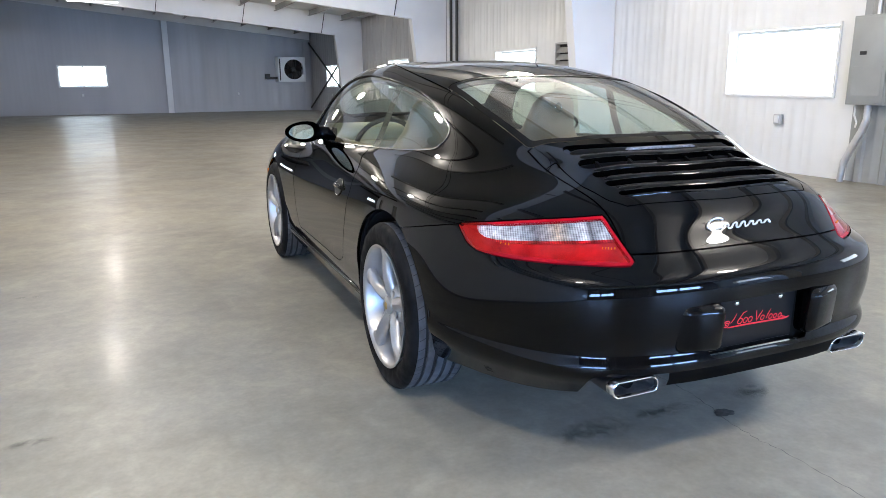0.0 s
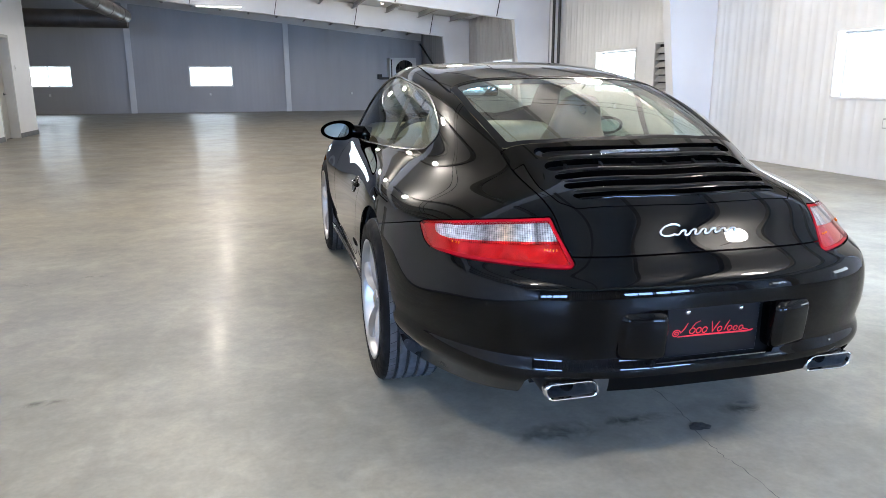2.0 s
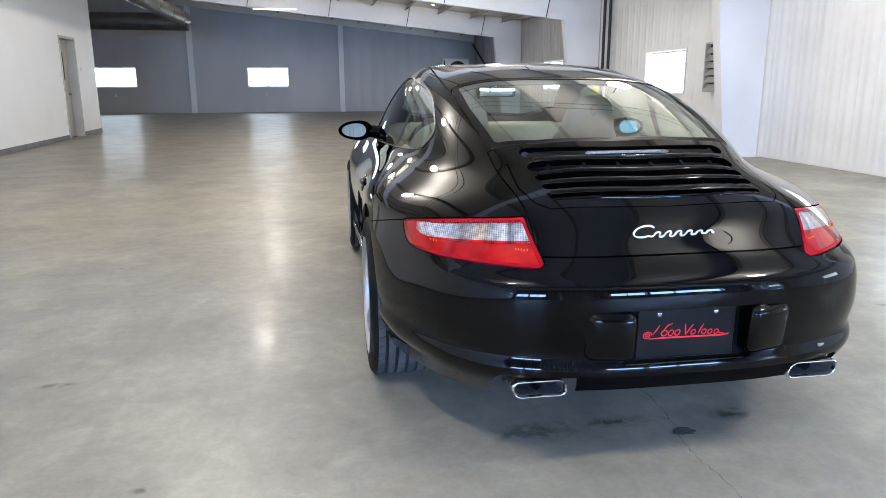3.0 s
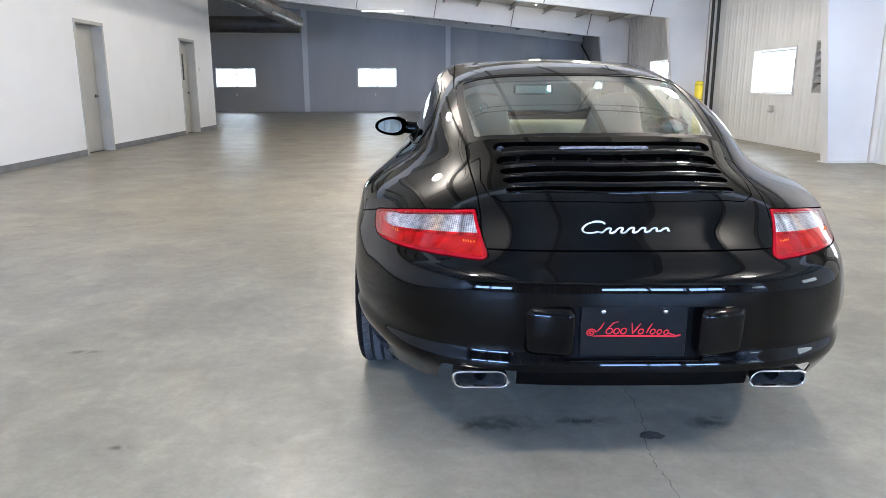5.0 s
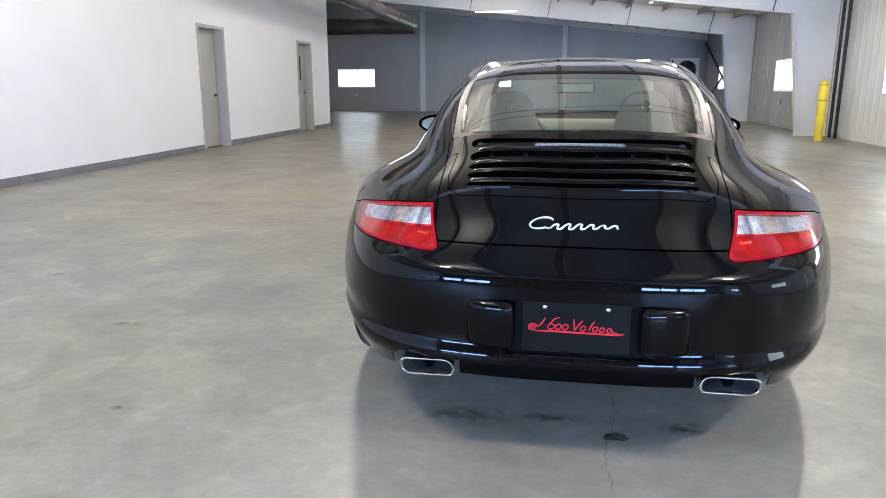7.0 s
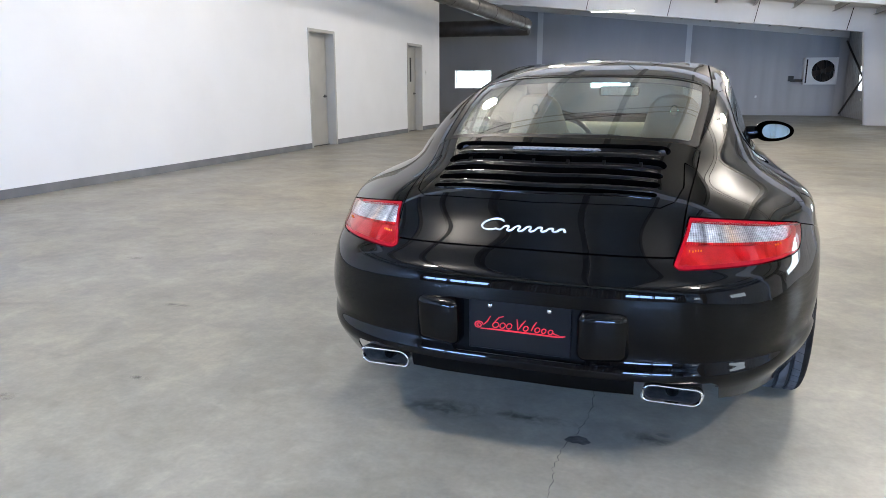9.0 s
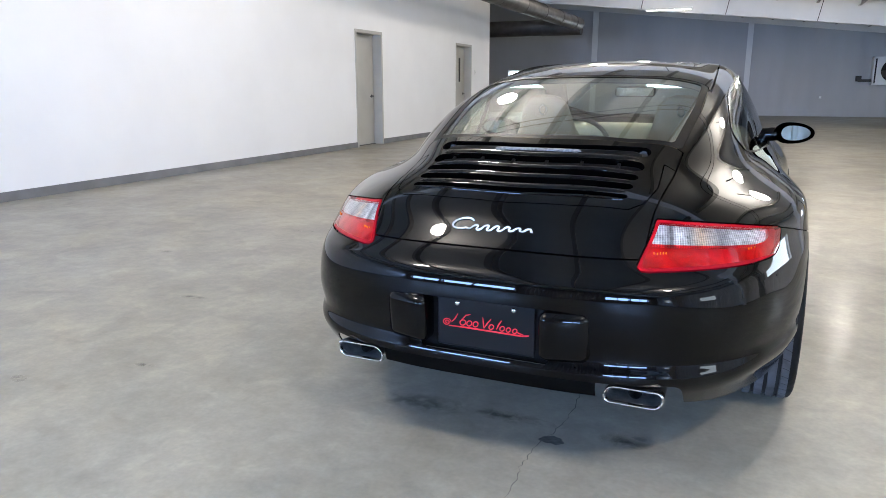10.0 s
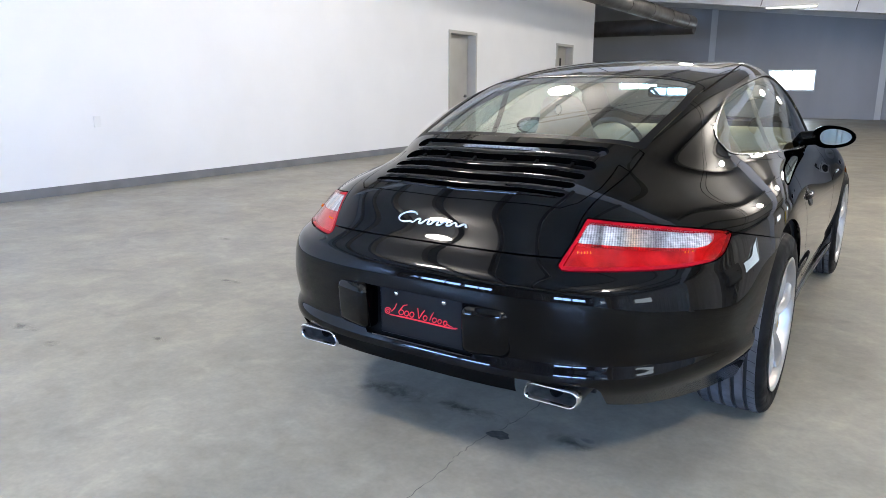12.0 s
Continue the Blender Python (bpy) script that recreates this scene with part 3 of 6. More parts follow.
def lamp_reflector():
    """Silvered reflector bowls side by side, pressed with fine upright and level flutes; the indicator's bowl is amber.
    Their bright and dark reflections are painted into the colour.
    """
    m = material("lamp_reflector", (0.6, 0.6, 0.62), 0.3, metal=0.4)
    nt = m.node_tree
    b = nt.nodes["Principled BSDF"]
    co = nt.nodes.new("ShaderNodeTexCoord")
    sp = nt.nodes.new("ShaderNodeSeparateXYZ")
    nt.links.new(co.outputs["Object"], sp.inputs[0])

    def math_node(op, a, c):
        q = nt.nodes.new("ShaderNodeMath")
        q.operation = op
        for k, v in enumerate((a, c)):
            if isinstance(v, float):
                q.inputs[k].default_value = v
            elif v is not None:
                nt.links.new(v, q.inputs[k])
        return q.outputs[0]

    s = math_node("ADD", math_node("ABSOLUTE", sp.outputs["X"], None), sp.outputs["Y"])
    lean = math_node("MULTIPLY", math_node("ADD", sp.outputs["Z"], -0.74), -0.64)
    s = math_node("MULTIPLY", math_node("ADD", math_node("ADD", s, lean), 0.39), 0.7071)
    rp = nt.nodes.new("ShaderNodeValToRGB")
    stops = [(0.0, (0.36, 0.36, 0.37)), (0.14, (0.48, 0.48, 0.49)), (0.21, (0.1, 0.1, 0.105)), (0.25, (0.62, 0.61, 0.6)), (0.34, (0.3, 0.3, 0.3)), (0.43, (0.5, 0.36, 0.24)),
             (0.5, (0.4, 0.34, 0.31)), (0.58, (0.18, 0.165, 0.17)), (0.68, (0.42, 0.42, 0.43)), (0.85, (0.55, 0.55, 0.56)), (1.0, (0.65, 0.65, 0.66))]
    while len(rp.color_ramp.elements) < len(stops):
        rp.color_ramp.elements.new(0.5)
    for e, (p, c) in zip(rp.color_ramp.elements, stops):
        e.position, e.color = p, (*c, 1)
    nt.links.new(math_node("MULTIPLY", s, 2.2), rp.inputs["Fac"])
    up = math_node("SINE", math_node("MULTIPLY", s, 800.0), None)
    level = math_node("SINE", math_node("MULTIPLY", sp.outputs["Z"], 1100.0), None)
    spots = nt.nodes.new("ShaderNodeTexNoise")
    spots.inputs["Scale"].default_value, spots.inputs["Detail"].default_value = 55.0, 3
    nt.links.new(co.outputs["Object"], spots.inputs["Vector"])
    patches = math_node("MULTIPLY", math_node("ADD", spots.outputs["Fac"], -0.5), 9.0)
    h = math_node("ADD", math_node("MULTIPLY", up, 1.2), math_node("ADD", math_node("MULTIPLY", level, 0.5), patches))
    # the relief also tints the colour: painted-in highlights and shade of the flutes
    fine = math_node("ADD", math_node("MULTIPLY", h, 0.28), 1.12)
    mx = nt.nodes.new("ShaderNodeMix")
    mx.data_type, mx.blend_type = "RGBA", "MULTIPLY"
    mx.inputs["Factor"].default_value = 1.0
    nt.links.new(rp.outputs["Color"], mx.inputs[6])
    nt.links.new(fine, mx.inputs[7])
    nt.links.new(mx.outputs[2], b.inputs["Base Color"])
    bp = nt.nodes.new("ShaderNodeBump")
    bp.inputs["Strength"].default_value, bp.inputs["Distance"].default_value = 0.5, 0.001
    nt.links.new(h, bp.inputs["Height"])
    nt.links.new(bp.outputs["Normal"], b.inputs["Normal"])
    return m


M_REFLECTOR = lamp_reflector()
M_BOWL = varied(material("silvered_bowl", (0.5, 0.5, 0.5), 0.35, metal=0.15), (0.34, 0.34, 0.34), (0.66, 0.66, 0.66), 13.0, bump=0.002, bump_scale=260)
M_AMBER = material("amber_lens", (0.8, 0.18, 0.01), 0.15, coat=1.0)
M_BRAKE = varied(material("high_brake_lens", (0.2, 0.2, 0.21), 0.4), (0.07, 0.07, 0.074), (0.22, 0.22, 0.23), 110.0, rough=(0.35, 0.5))
M_LEATHER = varied(material("tan_leather", (0.29, 0.2, 0.115), 0.45), (0.255, 0.176, 0.101), (0.325, 0.224, 0.13), 9.0, rough=(0.4, 0.55), bump=0.0006, bump_scale=250)
M_DARK_LEATHER = varied(material("dark_brown_leather", (0.04, 0.032, 0.022), 0.45), (0.03, 0.024, 0.017), (0.05, 0.04, 0.028), 12.0, rough=(0.4, 0.55))
M_HEADLINER = varied(material("beige_headliner", (0.4, 0.36, 0.29), 0.9), (0.37, 0.33, 0.27), (0.43, 0.39, 0.32), 20.0, rough=(0.85, 0.95))
M_DASH = varied(material("sand_dashboard", (0.47, 0.41, 0.27), 0.5), (0.43, 0.375, 0.245), (0.51, 0.445, 0.295), 30.0, rough=(0.45, 0.6))
M_BADGE = material("gold_badge", (0.5, 0.36, 0.12), 0.3, metal=0.8)
M_LINER = varied(material("brushed_steel", (0.5, 0.5, 0.5), 0.3, metal=0.9), (0.4, 0.4, 0.4), (0.6, 0.6, 0.6), 40.0)
M_GROOVE = material("tread_groove", (0.006, 0.006, 0.006), 0.8)
M_PLATE = material("black_plate", (0.005, 0.005, 0.0054), 0.3, spec=0.2)
M_RED_INK = material("red_print", (0.62, 0.01, 0.02), 0.4)
M_GLASS_REAR = pane_glass("rear_window_glass", (0.87, 1.0, 0.95), 0.02, 0.22)
M_GLASS_WIND = pane_glass("windscreen_glass", (0.9, 1.0, 0.97), 0.02, 0.04)
M_GLASS_SIDE = pane_glass("side_window_glass", (0.68, 0.79, 0.7), 0.02, 0.035)
M_DISC = material("brake_disc", (0.3, 0.3, 0.3), 0.3, metal=1.0)

CAR = holder("sports_car", "glossy black two-door rear-engined coupe with silver five-spoke wheels", "car", at=pose(0, 0, 0, 0, 0, -0.883))


def curve3(text):
    """A feature line of the body as x, y, z knots from the tail round the flank to the nose."""
    return [[float(v) for v in p.split()] for p in text.split(",")]


# Feature lines of half of the body, from the lower edge up to the roof's spine.
LINES = [
    curve3("0.000 -0.933 0.281, 0.250 -0.928 0.281, 0.466 -0.882 0.278, 0.623 -0.766 0.262, 0.726 -0.582 0.252, 0.795 -0.396 .25, 0.840 0.000 .2, .825 .4 .185, .805 .95 .18, .8 1.5 .18, .8 2 .185, .8 2.35 .19, .78 2.75 .2, .7 3.05 .2, .42 3.25 .2, 0 3.32 .2"),
    curve3("0 -.97 .348, .25 -.965 .348, 0.496 -0.914 .348, 0.678 -0.783 .35, 0.791 -0.567 .357, 0.857 -0.356 .365, 0.880 0.000 .36, .858 .4 .3, .838 .95 .285, .832 1.5 .285, .835 2 .295, .85 2.35 .32, .83 2.75 .33, .74 3.07 .33, .44 3.3 .33, 0 3.37 .33"),
    curve3("0 -.955 .395, .25 -.95 .395, 0.492 -0.900 .397, 0.673 -0.770 .4, 0.789 -0.559 .405, 0.855 -0.352 .412, 0.882 0.000 .41, .862 .4 .375, .843 .95 .36, .838 1.5 .36, .845 2 .37, .858 2.35 .39, .836 2.75 .4, .742 3.065 .4, .44 3.29 .395, 0 3.36 .395"),
    curve3("0 -.967 .47, .25 -.962 .47, 0.502 -0.910 .47, 0.687 -0.775 .47, 0.802 -0.558 .475, 0.865 -0.332 .48, 0.889 0.000 .48, .872 .4 .45, .85 .95 .44, .845 1.5 .44, .853 2 .45, .868 2.35 .47, .84 2.75 .47, .74 3.06 .47, .44 3.28 .46, 0 3.35 .46"),
    curve3("0 -.972 .58, .25 -.967 .58, 0.502 -0.912 .582, 0.679 -0.769 .588, 0.789 -0.543 .598, 0.859 -0.322 .605, 0.887 0.000 .61, .872 .4 .585, .853 .95 .575, .845 1.5 .575, .853 2 .585, .862 2.35 .605, .82 2.75 .6, .71 3.02 .57, .42 3.2 .56, 0 3.28 .56"),
    curve3("0 -.942 .634, .25 -.937 .634, 0.483 -0.888 .63, 0.659 -0.747 .634, 0.777 -0.527 .645, 0.848 -0.308 .655, 0.882 0.000 .662, .868 .4 .64, .849 .95 .625, .84 1.5 .625, .846 2 .635, .853 2.35 .655, .8 2.73 .648, .686 2.99 .62, .41 3.15 .595, 0 3.22 .59"),
    curve3("0 -.888 .672, .25 -.885 .672, 0.454 -0.848 .662, 0.636 -0.710 .668, 0.760 -0.506 .697, 0.831 -0.294 .712, 0.867 0.000 .72, .86 .4 .685, .84 .95 .67, .828 1.5 .665, .832 2 .68, .838 2.35 .7, .78 2.72 .69, .66 2.96 .66, .4 3.1 .62, 0 3.17 .61"),
    curve3("0 -.847 .74, .24 -.839 .742, .44 -.765 .77, .595 -.61 .765, .729 -.437 .759, .81 -.25 .766, .845 .0 .775, .83 .4 .765, .805 .95 .745, .79 1.5 .742, .785 2 .765, .775 2.35 .79, .71 2.66 .78, .6 2.85 .74, .36 2.95 .7, 0 3 .69"),
    curve3("0 -.787 .802, .22 -.777 .805, .4 -.67 .83, 0.523 -0.500 0.828, 0.639 -0.340 0.816, 0.719 -0.170 0.816, 0.762 0.040 0.823, .775 .42 .82, 0.772 0.950 .8, 0.757 1.500 .795, 0.725 2.000 .82, .67 2.35 .835, .61 2.58 .825, .5 2.7 .79, .3 2.78 .77, 0 2.82 .765"),
    curve3("0 -.6 .888, .2 -.585 .89, .365 -.51 .888, 0.471 -0.404 0.885, 0.581 -0.230 0.878, 0.653 -0.060 0.871, 0.685 0.120 .868, 0.728 0.430 .855, 0.748 0.950 .838, 0.745 1.500 .835, 0.695 2.000 .86, .595 2.3 .87, .5 2.42 .865, .4 2.48 .855, .22 2.52 .85, 0 2.54 .85"),
    curve3("0 -.42 .958, .2 -.412 .957, .365 -.375 .952, 0.462 -0.304 0.945, 0.569 -0.150 0.935, 0.632 0.010 0.925, 0.650 0.170 0.912, 0.674 0.450 0.890, 0.710 0.950 0.870, 0.715 1.500 .868, 0.670 1.930 .895, 0.565 2.120 .93, .44 2.18 .94, .35 2.22 .945, .19 2.25 .95, 0 2.26 .95"),
    curve3("0 -.06 1.08, .19 -.05 1.079, .365 -.03 1.072, 0.469 0.000 1.060, 0.554 0.070 1.043, 0.582 0.190 1.030, 0.597 0.300 1.022, 0.614 0.500 1.020, 0.643 0.950 1.025, 0.648 1.450 1.03, 0.600 1.790 1.05, 0.510 1.930 1.065, .4 1.95 1.07, .31 1.98 1.075, .17 2 1.075, 0 2.01 1.075"),
    curve3("0 .32 1.189, .18 .32 1.187, .35 .315 1.177, .46 .32 1.155, .52 .39 1.135, .548 .46 1.132, 0.565 0.560 1.140, .576 .7 1.155, 0.580 0.980 1.168, 0.565 1.400 1.168, 0.520 1.630 1.170, 0.440 1.700 1.185, .35 1.66 1.190, .27 1.68 1.195, .15 1.7 1.200, 0 1.7 1.200"),
    curve3("0 .65 1.246, .16 .65 1.244, .31 .65 1.236, .42 .68 1.218, .46 .72 1.213, .48 .77 1.215, .49 .82 1.221, .5 .9 1.230, .505 1.02 1.236, 0.490 1.250 1.238, 0.440 1.400 1.240, 0.370 1.450 1.243, .3 1.41 1.246, .23 1.43 1.248, .13 1.44 1.251, 0 1.44 1.251"),
    curve3("0 .88 1.270, .1 .88 1.269, .2 .89 1.264, .29 .91 1.257, .33 .93 1.254, .35 .95 1.254, .36 .98 1.255, .37 1.02 1.258, .375 1.06 1.261, .36 1.12 1.263, .32 1.18 1.265, .26 1.2 1.266, .2 1.21 1.267, .14 1.22 1.268, .07 1.22 1.269, 0 1.22 1.269"),
    [[0.0, 1.0 + 0.01 * i, 1.2685] for i in range(16)],
]


def spline_rows(ctrl, steps, sym):
    """Uniform cubic B-spline along axis 0, drawn towards its knots; sym names what lies past each end: mirror in x, or run on."""
    def pad(c):
        a = c[1] * np.array([-1, 1, 1]) if sym[0] else 2 * c[0] - c[1]
        b = c[-2] * np.array([-1, 1, 1]) if sym[1] else 2 * c[-1] - c[-2]
        return np.concatenate([[a], c, [b]])

    want = ctrl
    for _ in range(3):
        p = pad(ctrl)
        got = (p[:-2] + 4 * p[1:-1] + p[2:]) / 6
        ctrl = ctrl + 0.85 * (want - got)
    p = pad(ctrl)
    out = []
    m = len(ctrl)
    for i in range(m - 1):
        for t in np.arange(steps) / steps:
            out.append(((1 - t) ** 3 * p[i] + (3 * t ** 3 - 6 * t ** 2 + 4) * p[i + 1] + (-3 * t ** 3 + 3 * t ** 2 + 3 * t + 1) * p[i + 2] + t ** 3 * p[i + 3]) / 6)
    out.append((p[m - 1] + 4 * p[m] + p[m + 1]) / 6)
    return np.array(out)


NET = np.array(LINES)
UP = spline_rows(NET, 11, (False, True))
GRID = spline_rows(UP.transpose(1, 0, 2), 13, (True, True)).transpose(1, 0, 2)
GRID[:, 0, 0] = GRID[:, -1, 0] = 0.0
GRID[-1, :, 0] = 0.0
GRID[:, :, 0] = np.maximum(GRID[:, :, 0], 0.0)


def grid_normals(g):
    ext = np.concatenate([g[:, 1:2] * np.array([-1, 1, 1]), g, g[:, -2:-1] * np.array([-1, 1, 1])], axis=1)
    du = ext[:, 2:] - ext[:, :-2]
    exv = np.concatenate([2 * g[:1] - g[1:2], g, g[-2:-1] * np.array([-1, 1, 1])], axis=0)
    dv = exv[2:] - exv[:-2]
    nrm = np.cross(du, dv)
    nrm /= np.maximum(np.linalg.norm(nrm, axis=2, keepdims=True), 1e-9)
    out = np.sum(nrm * (g - np.array([0, 1.1, 0.5])), axis=2)
    return nrm * np.where(out.mean() < 0, -1, 1)


class Skin:
    """Polygons cut from a surface, with the surface's own normals."""

    def __init__(self, v, n, polys):
        self.v, self.n, self.polys = v, n, polys

    def clip(self, field, off=0.0):
        """What of the skin has field(v) > off."""
        f = field(self.v) - off
        v, nn, polys, made = list(self.v), list(self.n), [], {}
        for poly in self.polys:
            vals = [f[i] for i in poly]
            if min(vals) >= 0:
                polys.append(poly)
                continue
            if max(vals) < 0:
                continue
            outp = []
            m = len(poly)
            for a in range(m):
                i, j = poly[a], poly[(a + 1) % m]
                if f[i] >= 0:
                    outp.append(i)
                if (f[i] >= 0) != (f[j] >= 0):
                    key = (min(i, j), max(i, j))
                    if key not in made:
                        t = f[key[0]] / (f[key[0]] - f[key[1]])
                        made[key] = len(v)
                        v.append(self.v[key[0]] * (1 - t) + self.v[key[1]] * t)
                        nn.append(self.n[key[0]] * (1 - t) + self.n[key[1]] * t)
                    outp.append(made[key])
            if len(outp) >= 3:
                polys.append(outp)
        return Skin(np.array(v), np.array(nn), polys)

    def refined(self):
        """Every polygon split from its middle to the middles of its edges."""
        v, nn, polys, mid = list(self.v), list(self.n), [], {}
        for poly in self.polys:
            c = len(v)
            v.append(np.mean(self.v[poly], axis=0))
            nn.append(np.mean(self.n[poly], axis=0))
            ms = []
            for i, j in zip(poly, poly[1:] + poly[:1]):
                key = (min(i, j), max(i, j))
                if key not in mid:
                    mid[key] = len(v)
                    v.append((self.v[i] + self.v[j]) / 2)
                    nn.append((self.n[i] + self.n[j]) / 2)
                ms.append(mid[key])
            for k, i in enumerate(poly):
                polys.append([i, ms[k], c, ms[k - 1]])
        return Skin(np.array(v), np.array(nn), polys)

    def split(self, field, gap=0.002):
        return self.clip(field, gap), self.clip(lambda v: -field(v), gap)

    def moved(self, d):
        return Skin(self.v + self.n * d, self.n, self.polys)

    def mesh(self, name, mat, both=True, side=1, lip=0.012, inner=None):
        """The mesh: one side (side = 1 or -1) or both sides joined, its open edges turned inwards by lip."""
        used = sorted({i for p in self.polys for i in p})
        at = {i: k for k, i in enumerate(used)}
        pos = self.v[used]
        nor = self.n[used] / np.maximum(np.linalg.norm(self.n[used], axis=1, keepdims=True), 1e-9)
        polys = [[at[i] for i in p] for p in self.polys]
        edges = {}
        for p in polys:
            for a, b in zip(p, p[1:] + p[:1]):
                edges[(a, b)] = edges.get((a, b), 0) + 1
        rim = [(a, b) for (a, b) in edges if (b, a) not in edges and not (pos[a][0] < 1e-5 and pos[b][0] < 1e-5)]
        verts, norms, faces = [], [], []
        for s in ((1, -1) if both else (side,)):
            base = len(verts)
            sg = np.array([s, 1, 1])
            verts += list(pos * sg)
            norms += list(nor * sg)
            faces += [[base + i for i in (p if s > 0 else p[::-1])] for p in polys]
            if lip:
                for a, b in rim:
                    e = pos[b] - pos[a]
                    out = np.cross(e, nor[a])
                    ln = np.linalg.norm(out)
                    if ln < 1e-9:
                        continue
                    out = out / ln
                    q = len(verts)
                    verts += [pos[a] * sg, pos[b] * sg, (pos[b] - nor[b] * lip) * sg, (pos[a] - nor[a] * lip) * sg]
                    norms += [out * sg] * 4
                    ring = [q, q + 3, q + 2, q + 1]
                    faces.append(ring if s > 0 else ring[::-1])
        me = bpy.data.meshes.new(name)
        me.from_pydata([tuple(map(float, x)) for x in verts], [], faces)
        me.materials.append(mat)
        me.shade_smooth()
        me.normals_split_custom_set_from_vertices([tuple(map(float, x)) for x in norms])
        return me

    def part(self, name, mat, parent, label="", both=True, side=1, lip=0.012):
        ob = new(name, self.mesh(name, mat, both, side, lip))
        ob.parent = parent
        if label:
            ob["label"] = label
        return ob


def poly_field(corners, radius=0.0):
    """Signed distance inside a polygon in two coordinates, positive inside, with rounded corners."""
    c = np.array(corners, float)

    def dist(p):
        d = np.full(len(p), 1e9)
        inside = np.zeros(len(p), bool)
        for a, b in zip(c, np.roll(c, -1, axis=0)):
            e = b - a
            w = p - a
            t = np.clip((w @ e) / (e @ e), 0, 1)
            d = np.minimum(d, np.linalg.norm(w - t[:, None] * e, axis=1))
            cond = (a[1] > p[:, 1]) != (b[1] > p[:, 1])
            with np.errstate(divide="ignore", invalid="ignore"):
                xs = a[0] + (p[:, 1] - a[1]) / (b[1] - a[1]) * (b[0] - a[0])
            inside ^= cond & (p[:, 0] < xs)
        return np.where(inside, d, -d) + radius

    return dist


def shrunk(corners, r):
    """Corners moved towards the middle by about r, so that a rounding of r gives the outline back."""
    c = np.array(corners, float)
    out = []
    m = len(c)
    area = sum(c[i][0] * c[(i + 1) % m][1] - c[(i + 1) % m][0] * c[i][1] for i in range(m))
    sg = 1 if area > 0 else -1
    for i in range(m):
        a, b, d = c[i - 1], c[i], c[(i + 1) % m]
        e1, e2 = (b - a) / np.linalg.norm(b - a), (d - b) / np.linalg.norm(d - b)
        n1, n2 = sg * np.array([-e1[1], e1[0]]), sg * np.array([-e2[1], e2[0]])
        out.append(b + r * (n1 + n2) / max(1 + n1 @ n2, 0.35))
    return out


def rounded(corners, r):
    return poly_field(shrunk(corners, r), r)


def smooth_loop(corners, steps=6):
    """A closed smooth outline through corners."""
    c = np.array(corners, float)
    m = len(c)
    out = []
    for i in range(m):
        p0, p1, p2, p3 = c[i - 1], c[i], c[(i + 1) % m], c[(i + 2) % m]
        for t in np.arange(steps) / steps:
            out.append(0.5 * (2 * p1 + (p2 - p0) * t + (2 * p0 - 5 * p1 + 4 * p2 - p3) * t * t + (3 * p1 - p0 - 3 * p2 + p3) * t ** 3))
    return out


rows_n, cols_n = GRID.shape[:2]
quads = []
for i in range(rows_n - 1):
    for j in range(cols_n - 1):
        a, b, c, d = i * cols_n + j, i * cols_n + j + 1, (i + 1) * cols_n + j + 1, (i + 1) * cols_n + j
        quads.append([a, b, c, d])
NRM = grid_normals(GRID)


def faired(a, low, high, rounds, fold):
    """Rows past `low` evened out more and more up to `high`; fold carries a row past the car's middle line."""
    w = np.clip((np.arange(len(a)) - low) / (high - low), 0, 1)[:, None, None] * 0.5
    for _ in range(rounds):
        side = np.concatenate([a[:, 1:2] * fold, a, a[:, -2:-1] * fold], axis=1)
        over = np.concatenate([a[:1], a, a[-2:-1] * fold], axis=0)
        a = a + w * ((side[:, 2:] + side[:, :-2] + over[2:] + over[:-2]) / 4 - a)
    return a


NRM = faired(NRM, 46, 84, 200, np.array([-1, 1, 1]))
# the panel between tail lamp and wheel opening is nearly flat
flat = 0.62 * np.exp(-np.sum((GRID - np.array([0.782, -0.49, 0.655])) ** 2, axis=2, keepdims=True) / (2 * 0.1 ** 2))
NRM = NRM * (1 - flat) + flat * np.array([0.868, -0.335, 0.362])
# under its ledge the tail rolls in towards the ground
roll = np.clip((0.345 - GRID[:, :, 2:]) / 0.05, 0, 1) * np.clip((-0.2 - GRID[:, :, 1:2]) / 0.1, 0, 1)
NRM = NRM - roll * np.array([0.0, 0.0, 0.55])
NRM /= np.linalg.norm(NRM, axis=2, keepdims=True)
test = np.cross(GRID[5, 20] - GRID[5, 19], GRID[6, 19] - GRID[5, 19]) @ NRM[5, 19]
if test < 0:
    quads = [q[::-1] for q in quads]
HULL = Skin(GRID.reshape(-1, 3), NRM.reshape(-1, 3), quads)

# wheel openings
REAR_ARCH, FRONT_ARCH = (0.0, 0.335, 0.368), (2.35, 0.325, 0.352)
ARCH_AHEAD = 0.04  # the rear opening runs on in front of the tyre


def outside_arches(v):
    out = np.full(len(v), 1.0)
    for cy, cz, r in (REAR_ARCH, FRONT_ARCH):
        ahead = np.where(v[:, 1] > cy, r / (r + ARCH_AHEAD), 1.0) if cy < 1 else 1.0
        d = np.hypot((v[:, 1] - cy) * ahead, np.where(v[:, 2] < cz, 0.55, 1.0) * (v[:, 2] - cz)) - r + 0.034 * np.clip((cz - v[:, 2]) / 0.06, 0, 1) * (v[:, 1] < cy)
        out = np.minimum(out, np.where((v[:, 0] > 0.5) & (v[:, 2] < 0.76), d, 1.0))
    return out


hull = HULL.clip(outside_arches)
